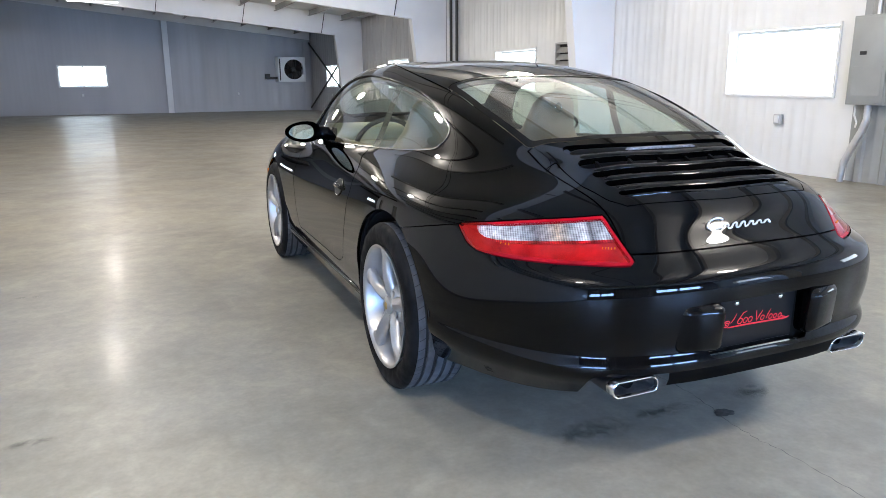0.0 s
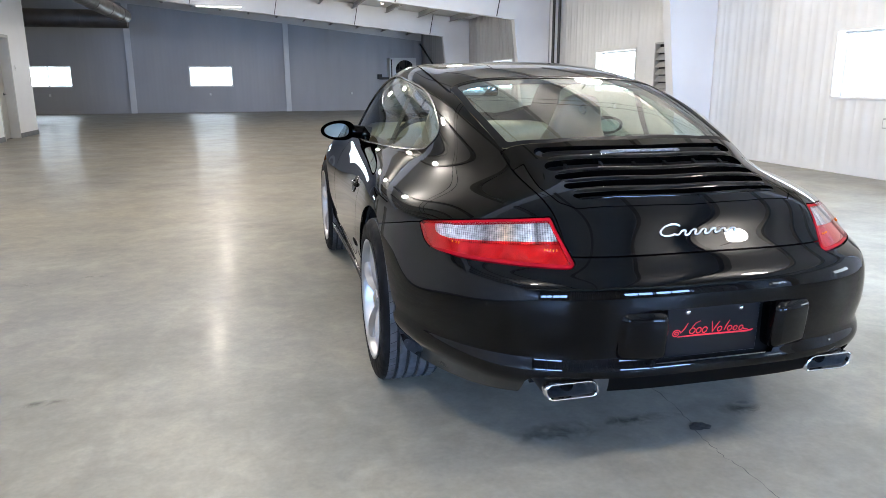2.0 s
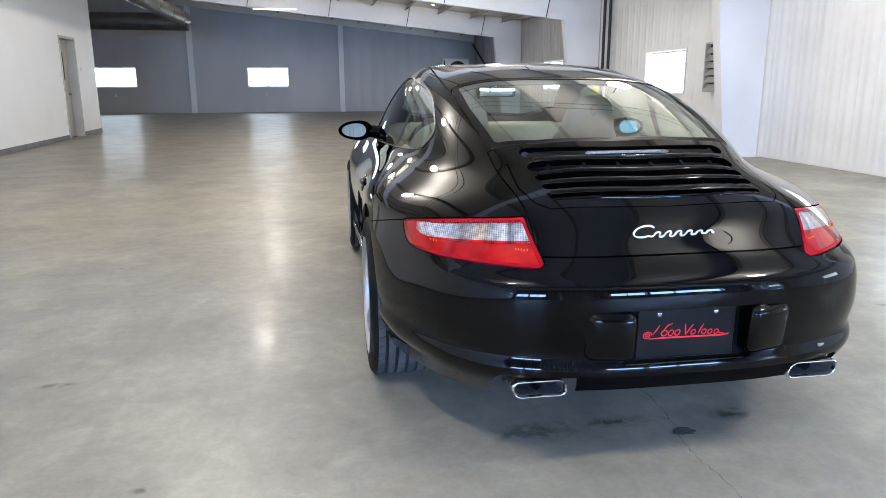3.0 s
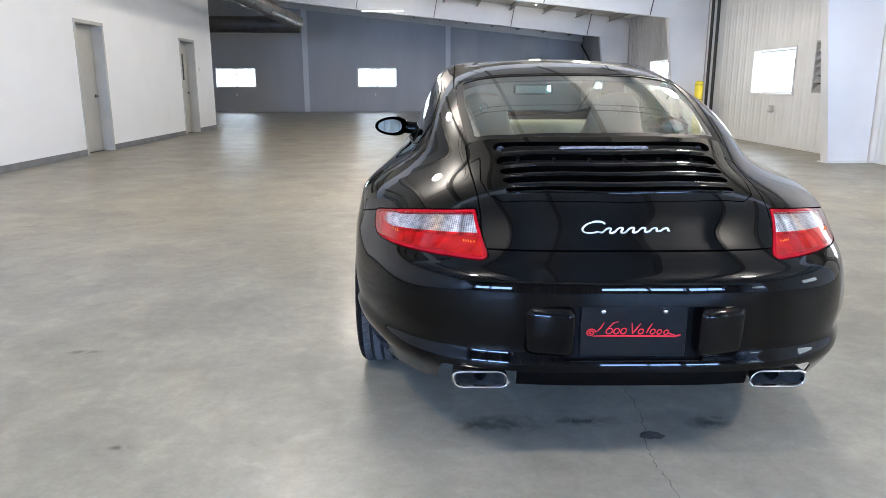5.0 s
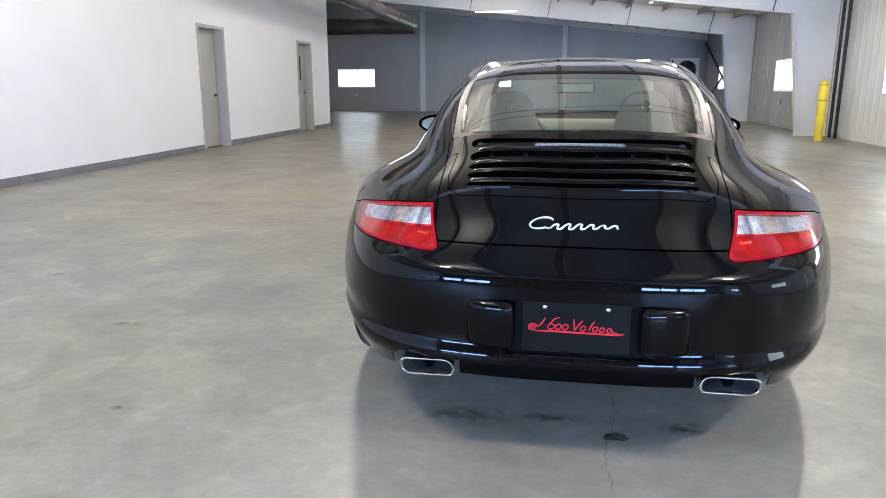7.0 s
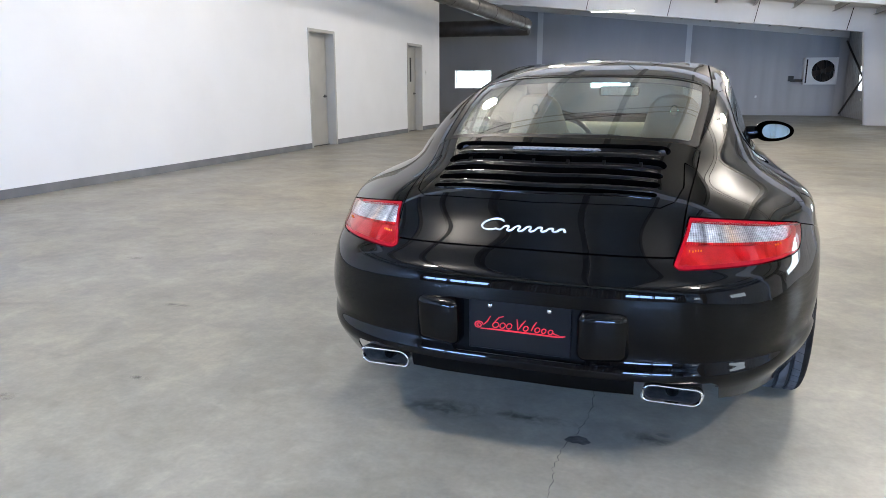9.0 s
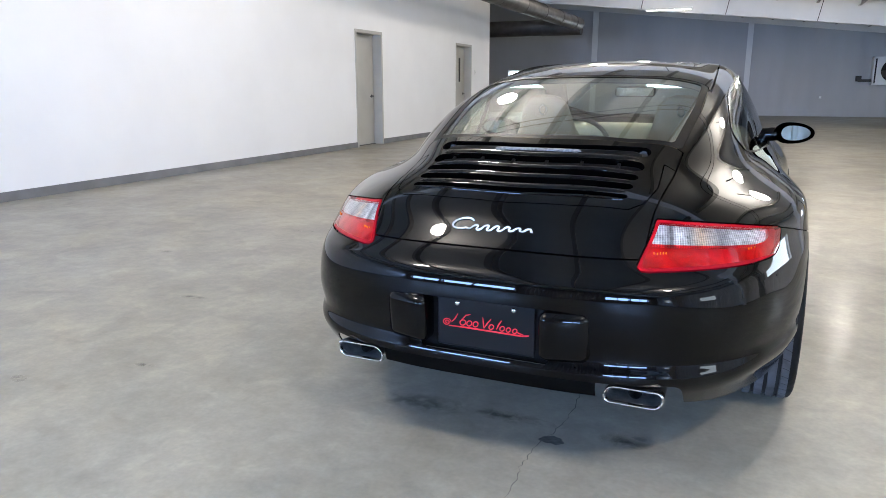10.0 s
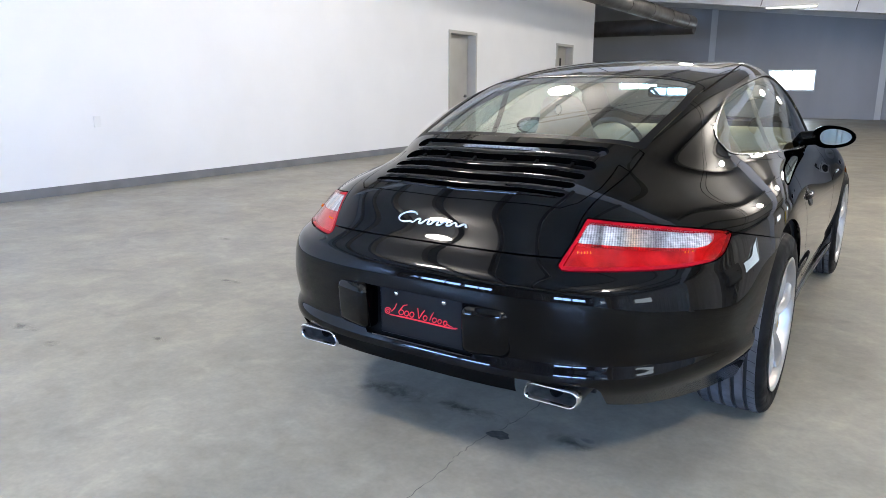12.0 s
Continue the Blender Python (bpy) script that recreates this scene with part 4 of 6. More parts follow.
hull = hull.clip(lambda v: np.where((v[:, 0] > 0.5) & (v[:, 1] < -0.2) & (v[:, 1] > -0.8) & (v[:, 2] < 0.45), (-0.15 - v[:, 1]) * 0.69 - (0.42 - v[:, 2]) * 0.72, 1.0))

# notches for the exhaust tips, cut into the lower edge of the tail
notch = rounded([(-0.3, 0.1), (0.575, 0.1), (0.56, 0.338), (-0.3, 0.338)], 0.025)
hull = hull.clip(lambda v: np.where(v[:, 1] < -0.6, -notch(v[:, [0, 2]]), 1.0))


# glass
def rear_glass(v):
    f = rounded([(-0.6, -0.388), (0.0, -0.388), (0.3, -0.37), (0.456, -0.325), (0.484, 0.03), (0.484, 0.312), (0.3, 0.336), (-0.6, 0.34)], 0.03)
    d = f(v[:, [0, 1]])
    return np.where((v[:, 2] > 0.9) & (v[:, 1] < 0.6), d, -1.0)


side_outline = smooth_loop([(1.82, 0.89), (1.4, 0.858), (1.0, 0.867), (0.42, 0.888), (0.1, 0.912), (0.036, 0.937), (0.03, 0.974), (0.095, 1.014), (0.31, 1.09), (0.6, 1.152), (0.96, 1.19), (1.25, 1.193), (1.48, 1.165), (1.66, 1.085)])
side_poly = poly_field(side_outline)


def side_glass(v):
    return np.where((v[:, 0] > 0.44) & (v[:, 2] > 0.8), side_poly(v[:, [1, 2]]), -1.0)


def wind_glass(v):
    f = rounded([(-0.7, 1.46), (0.44, 1.42), (0.545, 1.98), (0.35, 2.2), (0.0, 2.24), (-0.7, 2.24)], 0.04)
    return np.where((v[:, 2] > 0.88) & (v[:, 1] > 1.2), f(v[:, [0, 1]]), -1.0)


def any_glass(v):
    return np.maximum(np.maximum(rear_glass(v), side_glass(v)), wind_glass(v))


INNER_BASE = hull
glass_r, hull = hull.split(rear_glass, 0.0015)
glass_s, hull = hull.split(side_glass, 0.0015)
glass_w, hull = hull.split(wind_glass, 0.0015)


# tail lamps, laid out along the corner: s runs from the inner edge outwards
def lamp_sz(v):
    return np.stack([(v[:, 0] - 0.43 + v[:, 1] + 0.82) * 0.7071, v[:, 2]], axis=1)


LAMP_OUT = [(0.061, 0.779), (-0.046, 0.658), (-0.035, 0.649), (0.06, 0.65), (0.2, 0.651), (0.32, 0.652), (0.4, 0.6555), (0.44, 0.661), (0.472, 0.678), (0.52, 0.728)]
lamp_poly = rounded(LAMP_OUT, 0.006)


def tail_lamp(v):
    return np.where((v[:, 0] > 0.35) & (v[:, 1] < -0.3), lamp_poly(lamp_sz(v)), -1.0)


lamps, hull = hull.split(tail_lamp, 0.0018)


# engine lid
def lid_field(v):
    side = 0.432 + 0.03 * np.clip((v[:, 1] + 0.8) / 0.45, -0.3, 1.2) - v[:, 0]
    low = v[:, 2] - 0.678
    top = np.where(v[:, 1] < -0.2, -0.33 - v[:, 1], -1.0)
    return np.minimum(np.minimum(side, low), np.where(v[:, 2] > 0.6, top, -1.0))


lid, hull = hull.split(lid_field, 0.0022)


# tail bumper, below the seam that runs from the lamp to the wheel opening
def bumper_field(v):
    seam = np.where(v[:, 0] < 0.6, 0.678, 0.725 - 0.2 * np.clip(v[:, 1] + 0.44, 0, 0.4))
    return np.minimum(seam - v[:, 2], 0.02 - v[:, 1])


bumper, hull = hull.split(bumper_field, 0.0018)

# doors
door_poly = rounded([(0.74, 0.95), (0.7, 0.86), (0.575, 0.79), (0.545, 0.7), (0.575, 0.6), (0.65, 0.44), (0.69, 0.37), (0.745, 0.338), (0.82, 0.33), (1.7, 0.33), (1.76, 0.6), (1.84, 0.95)], 0.03)
doors, hull = hull.split(lambda v: np.where((v[:, 0] > 0.6), door_poly(v[:, [1, 2]]), -1.0), 0.003)

# nose: bonnet, headlamps and front bumper
head_poly = poly_field(smooth_loop([(0.0, 0.17), (0.12, 0.12), (0.15, 0.0), (0.1, -0.13), (-0.02, -0.17), (-0.12, -0.1), (-0.13, 0.05)]))
heads, hull = hull.split(lambda v: np.where(v[:, 1] > 2.3, head_poly(np.stack([(v[:, 0] - 0.6) * 1.0, (v[:, 1] - 2.78) * 0.8], axis=1)), -1.0) - 0.0 * v[:, 0], 0.002)
nose, hull = hull.split(lambda v: np.minimum(0.575 - v[:, 2], v[:, 1] - 2.45), 0.002)
bonnet_poly = rounded([(-0.8, 2.26), (0.5, 2.2), (0.46, 2.6), (0.38, 2.9), (0.0, 3.04), (-0.8, 3.04)], 0.05)
bonnet, hull = hull.split(lambda v: np.where((v[:, 2] > 0.62) & (v[:, 1] > 2.0), bonnet_poly(v[:, [0, 1]]), -1.0), 0.002)
sill, hull = hull.split(lambda v: np.minimum(0.25 - v[:, 2], np.minimum(v[:, 1] - 0.2, 2.2 - v[:, 1])), 0.0015)

# grille opening in the lid, and the seam of its panel
SLOTS = [(-0.463, 0.06, 0.05, 0.372), (-0.551, 0.054, 0.054, 0.366), (-0.617, 0.037, 0.05, 0.36), (-0.673, 0.036, 0.042, 0.356), (-0.724, 0.024, 0.03, 0.352)]


def slot_field(v):
    """Positive inside one of the bowed, round-ended slots of the lid panel."""
    out = np.full(len(v), -1.0)
    for yc, w, bow, half in SLOTS:
        dy = v[:, 1] - yc - bow * (v[:, 0] / 0.37) ** 2
        dx = np.maximum(np.abs(v[:, 0]) - (half - w / 2), 0)
        out = np.maximum(out, w / 2 - np.hypot(dx, dy))
    return np.where(v[:, 2] > 0.75, out, -1.0)


grille_poly = rounded([(-0.7, -0.428), (0.3, -0.418), (0.382, -0.403), (0.37, -0.56), (0.35, -0.735), (-0.7, -0.748)], 0.022)
spoiler_poly = rounded([(-0.7, -0.2), (0.6, -0.2), (0.6, -0.434), (0.418, -0.438), (0.424, -0.6), (0.405, -0.71), (0.365, -0.757), (0.2, -0.777), (0.0, -0.785), (-0.7, -0.785)], 0.012)
spoiler, lid = lid.split(lambda v: spoiler_poly(v[:, [0, 1]]), 0.0018)
spoiler = spoiler.refined().refined().clip(lambda v: -slot_field(v))

# plate pocket in the bumper
pocket_poly = rounded([(-0.5, 0.372), (0.2, 0.372), (0.208, 0.538), (-0.5, 0.538)], 0.012)
bumper = bumper.clip(lambda v: np.where(v[:, 1] < -0.6, -pocket_poly(v[:, [0, 2]]), 1.0))

inner = INNER_BASE.clip(lambda v: -any_glass(v), -0.012)
inner = inner.clip(lambda v: np.where((v[:, 0] > 0.5) & (v[:, 1] < 0.0) & (v[:, 1] > -0.7) & (v[:, 2] < 0.5), -0.43 - v[:, 1], 1.0))
inner = inner.clip(lambda v: np.where((v[:, 1] < -0.35) & (v[:, 2] > 0.75), -grille_poly(v[:, [0, 1]]), 1.0), 0.005)
inner = inner.clip(lambda v: np.where((v[:, 1] < -0.6) & (v[:, 2] < 0.6), -pocket_poly(v[:, [0, 2]]), 1.0), 0.005)


def roof_field(v):
    edge = 0.492 - 0.02 * np.clip((v[:, 1] - 0.4) / 0.6, 0, 1) - v[:, 0]
    return np.minimum(np.minimum(edge, v[:, 2] - 1.05), np.minimum(v[:, 1] - 0.25, 1.6 - v[:, 1]))


roof, hull = hull.split(roof_field, 0.0035)
roof.part("roof_panel", M_PAINT, CAR)
hull.part("body_shell", M_PAINT, CAR, "glossy black painted steel shell")
inner.moved(-0.032).part("inner_shell", M_TRIM, CAR, "black inner lining", lip=0.0)
bumper_ob = bumper.part("rear_bumper", M_PAINT, CAR, lip=0.005)
lid_ob = lid.part("engine_lid", M_PAINT, CAR)
spoiler.part("spoiler_panel", M_PAINT, lid_ob, lip=0.022)
for s in (1, -1):
    d = doors.part("car_door", M_PAINT, CAR, both=False, side=s)
    sill.part("side_sill", M_PAINT, CAR, both=False, side=s)
    heads.part("headlamp", M_BRAKE, CAR, "clear oval headlamp", both=False, side=s)
nose.part("front_bumper", M_PAINT, CAR)
bonnet.part("bonnet", M_PAINT, CAR)
M_GLASS_REAR.use_backface_culling = False
for skin, nm, mat in ((glass_r, "rear_window", M_GLASS_REAR), (glass_w, "windscreen", M_GLASS_WIND)):
    g = skin.moved(-0.003).part(nm, mat, CAR, "greenish tinted glass", lip=0.0)
    g.visible_shadow = False
for s in (1, -1):
    g = glass_s.moved(-0.004).part("side_window", M_GLASS_SIDE, CAR, "greenish tinted glass", both=False, side=s, lip=0.0)
    g.visible_shadow = False


def surface_strip(skin, field, a, b, off):
    """The band of a skin where a <= field <= b, lifted by off."""
    return skin.clip(field, a).clip(lambda v: -field(v), -b).moved(off)


# black ceramic edge of the rear glass, bright trim round the side glass
surface_strip(glass_r, rear_glass, 0.0, 0.028, -0.001).part("glass_border", M_TRIM, CAR, "black ceramic glass edge", lip=0.0)
trim_skin = Skin(HULL.v, HULL.n, HULL.polys).clip(side_glass, -0.005)
trim_ring = trim_skin.clip(lambda v: -side_glass(v), 0.0).moved(0.003)
for s in (1, -1):
    trim_ring.part("window_trim", M_TRIM_BRIGHT, CAR, "dark bright-edged trim round the side glass", both=False, side=s, lip=0.012)
pillar = glass_s.clip(lambda v: 0.032 - np.abs(v[:, 1] - (0.66 - 0.1 * (v[:, 2] - 1.0)))).moved(-0.008)
for s in (1, -1):
    pillar.part("door_pillar", M_TRIM, CAR, "black pillar behind the door glass", both=False, side=s, lip=0.0)

bar_poly = rounded([(-0.03, -0.352), (0.2, -0.345), (0.2, -0.332), (-0.03, -0.338)], 0.003)
glass_r.refined().refined().clip(lambda v: np.where(v[:, 2] > 0.9, bar_poly(v[:, [0, 1]]), -1.0)).moved(-0.005).part("glass_sticker", M_TRIM, CAR, "thin dark lettering bar at the foot of the rear glass", both=False, side=1, lip=0.0)

# tail lamps: red housing, clear upper lens, reflector bars
clear_poly = rounded([(0.062, 0.767), (0.048, 0.762), (0.014, 0.718), (0.14, 0.709), (0.28, 0.7), (0.365, 0.696), (0.405, 0.699), (0.432, 0.708), (0.448, 0.727), (0.24, 0.752)], 0.003)
lamps = lamps.refined()
lamp_lens, lamp_rim = lamps.split(lambda v: lamp_poly(lamp_sz(v)) - 0.0095 + 0.007 * np.clip((lamp_sz(v)[:, 0] - 0.38) / 0.06, 0, 1), 0.0)
clear_skin, red_skin = lamp_lens.split(lambda v: clear_poly(lamp_sz(v)), 0.0005)
for s in (1, -1):
    lamp = lamps.moved(-0.016).part("tail_lamp", M_BOWL, CAR, "red tail lamp with a clear upper lens over silvered bowls", both=False, side=s, lip=0.0)
    lamps.clip(lambda v: clear_poly(lamp_sz(v)), -0.002).moved(-0.01).part("clear_reflector", M_REFLECTOR, lamp, "fluted silver reflector with an amber bowl", both=False, side=s, lip=0.004)
    lamp_rim.part("lens_rim", M_LENS_RIM, lamp, "solid red rim of the lamp", both=False, side=s, lip=0.016)
    red_skin.part("red_lens", M_LENS_RED, lamp, "see-through red lens", both=False, side=s, lip=0.0)
    clear_skin.moved(0.001).part("clear_lens", M_LENS_CLEAR, lamp, "clear ribbed reversing and indicator lens", both=False, side=s, lip=0.003)
    dense = lamps.refined().refined()
    sz = lamp_sz(dense.v)
    for along, up in [(0.016 + 0.0085 * k, 0.693) for k in range(5)] + [(0.325, 0.688), (0.336, 0.688), (0.352, 0.689)]:
        at = int(np.argmin((sz[:, 0] - along) ** 2 + (sz[:, 1] - up) ** 2))
        c = dense.v[at] + dense.n[at] * 0.001
        part("amber_bar", rbox(s * c[0] - 0.0016, s * c[0] + 0.0016, c[1] - 0.0015, c[1] + 0.0015, c[2] - 0.0035, c[2] + 0.0035, 0.0006, 1), M_AMBER, lamp, "small amber bar in the red lens")


def surf_at(skin_grid, x, y, zlow=0.5):
    """Height and normal of the body over a plan position near the tail."""
    g = skin_grid.reshape(-1, 3)
    nn = NRM.reshape(-1, 3)
    ok = g[:, 2] > zlow
    d = (g[:, 0] - abs(x)) ** 2 + (g[:, 1] - y) ** 2 + np.where(ok, 0, 9)
    idx = np.argsort(d)[:6]
    w = 1 / (d[idx] + 1e-8)
    w /= w.sum()
    z = float(w @ (g[idx, 2] - (g[idx, 1] - y) * 0.0))
    nv = w @ nn[idx]
    nv = nv / np.linalg.norm(nv)
    if x < 0:
        nv = nv * np.array([-1, 1, 1])
    return z, nv


def back_at(x, z):
    """How far back the tail reaches at a given width and height, and its normal there."""
    g = GRID.reshape(-1, 3)
    nn = NRM.reshape(-1, 3)
    d = (g[:, 0] - abs(x)) ** 2 + (g[:, 2] - z) ** 2 + np.where(g[:, 1] < -0.5, 0, 9)
    idx = np.argsort(d)[:5]
    w = 1 / (d[idx] + 1e-8)
    w /= w.sum()
    nv = w @ nn[idx]
    nv = nv / np.linalg.norm(nv)
    if x < 0:
        nv = nv * np.array([-1, 1, 1])
    return float(w @ g[idx, 1]), nv


def side_at(y, z):
    """How wide the flank is at a given length and height, and its normal there."""
    g = GRID.reshape(-1, 3)
    d = (g[:, 1] - y) ** 2 + (g[:, 2] - z) ** 2 + np.where(g[:, 0] > 0.5, 0, 9)
    idx = np.argsort(d)[:4]
    w = 1 / (d[idx] + 1e-8)
    w /= w.sum()
    nv = w @ NRM.reshape(-1, 3)[idx]
    return float(w @ g[idx, 0]), nv / np.linalg.norm(nv)


# grille: a dark tray with ribs, four slats and the high brake lamp
bm = bmesh.new()
N_ = 24
lo, hi = [], []
for i in range(N_ + 1):
    x = -0.39 + 0.78 * i / N_
    for y, store in ((-0.385, hi), (-0.76, lo)):
        z, nv = surf_at(GRID, x, y)
        store.append((bm.verts.new((x, y, z - 0.05)), bm.verts.new((x, y, z - 0.014))))
for i in range(N_):
    bm.faces.new((lo[i][0], lo[i + 1][0], hi[i + 1][0], hi[i][0]))
    bm.faces.new((hi[i][0], hi[i + 1][0], hi[i + 1][1], hi[i][1]))
    bm.faces.new((lo[i][0], lo[i][1], lo[i + 1][1], lo[i + 1][0]))
for i in (0, N_):
    bm.faces.new((lo[i][0], lo[i][1], hi[i][1], hi[i][0]))
part("grille_tray", bm, M_DARK, lid_ob, "dark grille cavity")
for i in range(6):
    x = -0.2925 + 0.1155 * i
    bm = bmesh.new()
    for j in range(2):
        y = -0.522 - 0.06 * j + 0.054 * (x / 0.37) ** 2
        z, nv = surf_at(GRID, x, y)
        if j:
            q = [bm.verts.new(v) for v in ((x - 0.005, y0_, z0_ - 0.05), (x + 0.005, y0_, z0_ - 0.05), (x + 0.005, y, z - 0.05), (x - 0.005, y, z - 0.05), (x - 0.005, y0_, z0_ - 0.012), (x + 0.005, y0_, z0_ - 0.012), (x + 0.005, y, z - 0.012), (x - 0.005, y, z - 0.012))]
            for f in ((4, 5, 6, 7), (0, 1, 5, 4), (2, 3, 7, 6), (1, 2, 6, 5), (3, 0, 4, 7)):
                bm.faces.new([q[k] for k in f])
        y0_, z0_ = y, z
    part("grille_rib", bm, M_TRIM, lid_ob)


def blade(yc, wide, deep, thick, half, mat, name, parent, label="", tilt=0.0, lift=0.0, bow=0.012, taper=0.03):
    """A slat across the lid: a rounded section swept along x at y = yc, rounded off at both ends."""
    bm = bmesh.new()
    segs, ring_n, rings = 30, 10, []
    for i in range(segs + 1):
        u = -1 + 2 * i / segs
        x = half * u
        end = max(0.12, min(1.0, (1 - abs(u)) * half / taper)) ** 0.5
        y = yc + bow * (x / 0.37) ** 2
        z, nv = surf_at(GRID, x, y)
        along = np.array([0, nv[2], -nv[1]])
        along = along / np.linalg.norm(along)
        nrm = np.array([0, nv[1], nv[2]])
        nrm = nrm / np.linalg.norm(nrm)
        c = np.array([x, y, z]) + nrm * lift
        a2 = along * math.cos(tilt) + nrm * math.sin(tilt)
        n2 = nrm * math.cos(tilt) - along * math.sin(tilt)
        rings.append([bm.verts.new(tuple(c + a2 * wide / 2 * end * math.copysign(abs(math.cos(t)) ** 0.7, math.cos(t)) + n2 * thick / 2 * end * math.sin(t))) for t in (2 * math.pi * k / ring_n for k in range(ring_n))])
    for a, b in zip(rings[:-1], rings[1:]):
        for k in range(ring_n):
            bm.faces.new((a[k], a[(k + 1) % ring_n], b[(k + 1) % ring_n], b[k]))
    bm.faces.new(rings[0])
    bm.faces.new(rings[-1][::-1])
    return part(name, bm, mat, parent, label)


for yc, wide, bow in ((-0.509, 0.03, 0.052), (-0.588, 0.021, 0.052), (-0.645, 0.021, 0.046), (-0.702, 0.023, 0.036), (-0.74, 0.016, 0.03)):
    blade(yc, wide, 0, 0.018, 0.352, M_PAINT, "grille_slat", lid_ob, tilt=0.06, lift=-0.0045, bow=bow)
blade(-0.461, 0.046, 0, 0.012, 0.345, M_TRIM, "brake_lamp_bed", lid_ob, "glossy black bed of the brake lamp", lift=-0.014, bow=0.048)
blade(-0.461, 0.016, 0, 0.01, 0.151, M_BRAKE, "high_brake_lamp", lid_ob, "pale high-level brake lamp strip", lift=-0.007, bow=0.01, taper=0.002)

# plate pocket, plate and bolts
bm = bmesh.new()
box(bm, -0.212, 0.212, -0.93, -0.9, 0.36, 0.55)
box(bm, -0.24, 0.24, -0.9, -0.85, 0.36, 0.56)
part("plate_pocket", bm, M_TRIM, bumper_ob, "black recess behind the plate")
plate = holder("dealer_plate", "", "")
plate.parent = CAR
plate.matrix_basis = pose(0.0, -0.938, 0.453, 2, 0, 0)
plate_ob = rbox(-0.1525, 0.1525, -0.0015, 0.0015, -0.076, 0.076, 0.0012, 1)
part("plate_sheet", plate_ob, M_PLATE, plate, "plain black dealer plate")
for x in (-0.089, 0.089):
    bm = bmesh.new()
    lathe(bm, [(-0.007, 0.0005), (-0.0065, 0.0045), (-0.004, 0.0078), (-0.0015, 0.0085)], 16, "y")
    bmesh.ops.translate(bm, verts=bm.verts[:], vec=(x, 0, 0.062))
    part("plate_bolt", bm, M_CHROME, plate, "bright round bolt")


def stroke(bm, pts, width, y):
    """A flat ribbon of a brush stroke in the x, z plane."""
    p = [Vector((a, 0, b)) for a, b in pts]
    left, right = [], []
    for i, q in enumerate(p):
        d = (p[min(i + 1, len(p) - 1)] - p[max(i - 1, 0)]).normalized()
        nrm = Vector((-d.z, 0, d.x))
        w = width * (0.6 if i in (0, len(p) - 1) else 1.0)
        left.append(bm.verts.new((q.x + nrm.x * w, y, q.z + nrm.z * w)))
        right.append(bm.verts.new((q.x - nrm.x * w, y, q.z - nrm.z * w)))
    for i in range(len(p) - 1):
        bm.faces.new((left[i], left[i + 1], right[i + 1], right[i]))


# the dealer's mark: rings and slanted strokes over a long underline
def ring_pts(cx, cz, rx, rz, lean=0.25, turns=1.0, shrink=0.0):
    m = int(16 * turns)
    return [(cx + rx * (1 - shrink * k / m) * math.cos(6.2832 * k / 16) + lean * rz * (1 - shrink * k / m) * math.sin(6.2832 * k / 16), cz + rz * (1 - shrink * k / m) * math.sin(6.2832 * k / 16)) for k in range(m + 1)]


bm = bmesh.new()
y_ = -0.0035
stroke(bm, [(-0.117, -0.0125), (-0.06, -0.0115), (0.03, -0.0125), (0.115, -0.0135), (0.13, -0.011), (0.137, -0.009)], 0.0026, y_)
stroke(bm, ring_pts(-0.123, -0.002, 0.0145, 0.0125, 0.1, 1.9, 0.85)[::-1], 0.0017, y_ - 0.0002)
for line in ([(-0.106, 0.001), (-0.095, 0.013), (-0.086, 0.029)], [(-0.045, 0.032), (-0.06, 0.027), (-0.076, 0.008)], [(-0.006, 0.028), (-0.004, 0.012), (-0.003, -0.006)], [(-0.003, -0.006), (0.009, 0.012), (0.02, 0.026)],
             [(0.037, -0.004), (0.043, 0.01), (0.053, 0.026)], [(0.098, -0.001), (0.106, -0.006), (0.12, -0.009)]):
    stroke(bm, line, 0.0021, y_ - 0.0004)
for cx, cz, rx, rz in ((-0.07, 0.003, 0.009, 0.0085), (-0.049, 0.003, 0.0078, 0.0085), (-0.029, 0.003, 0.0078, 0.0085), (0.021, 0.0015, 0.007, 0.0075), (0.055, 0.001, 0.007, 0.0075), (0.074, 0.0, 0.0062, 0.007), (0.094, -0.001, 0.0065, 0.007)):
    stroke(bm, ring_pts(cx, cz, rx, rz), 0.0017, y_ - 0.0006)
part("printed_mark", bm, M_RED_INK, plate, "red rings and strokes of a hand-drawn mark with an underline")

# rubbing blocks on both sides of the plate
for s in (-1, 1):
    bm = rbox(0.172, 0.318, -1.0, -0.88, 0.384, 0.538, 0.028, 5)
    for v in bm.verts:
        if v.co.y < -0.95:
            v.co.y += 0.022 * ((v.co.x - 0.172) / 0.12) ** 2 + 0.02 * max(0.0, (0.46 - v.co.z) / 0.08) ** 2
        v.co.x *= s
    part("bumper_block", bm, M_PAINT, bumper_ob, "rounded black rubbing block")

# lower valance between the exhausts
bm = bmesh.new()
n_ = 20
rows_ = []
for z, dy in ((0.362, 0.014), (0.346, -0.001), (0.316, 0.001), (0.294, 0.01), (0.284, 0.03)):
    row = []
    for i in range(n_ + 1):
        x = -0.335 + 0.67 * i / n_
        yb, nv = back_at(x, 0.33)
        row.append(bm.verts.new((x, yb + dy, z)))
    rows_.append(row)
for a, b in zip(rows_[:-1], rows_[1:]):
    for i in range(n_):
        bm.faces.new((a[i], a[i + 1], b[i + 1], b[i]))
bmesh.ops.solidify(bm, geom=bm.faces[:], thickness=0.012)
part("valance", bm, M_TRIM, bumper_ob, "satin black lower valance")


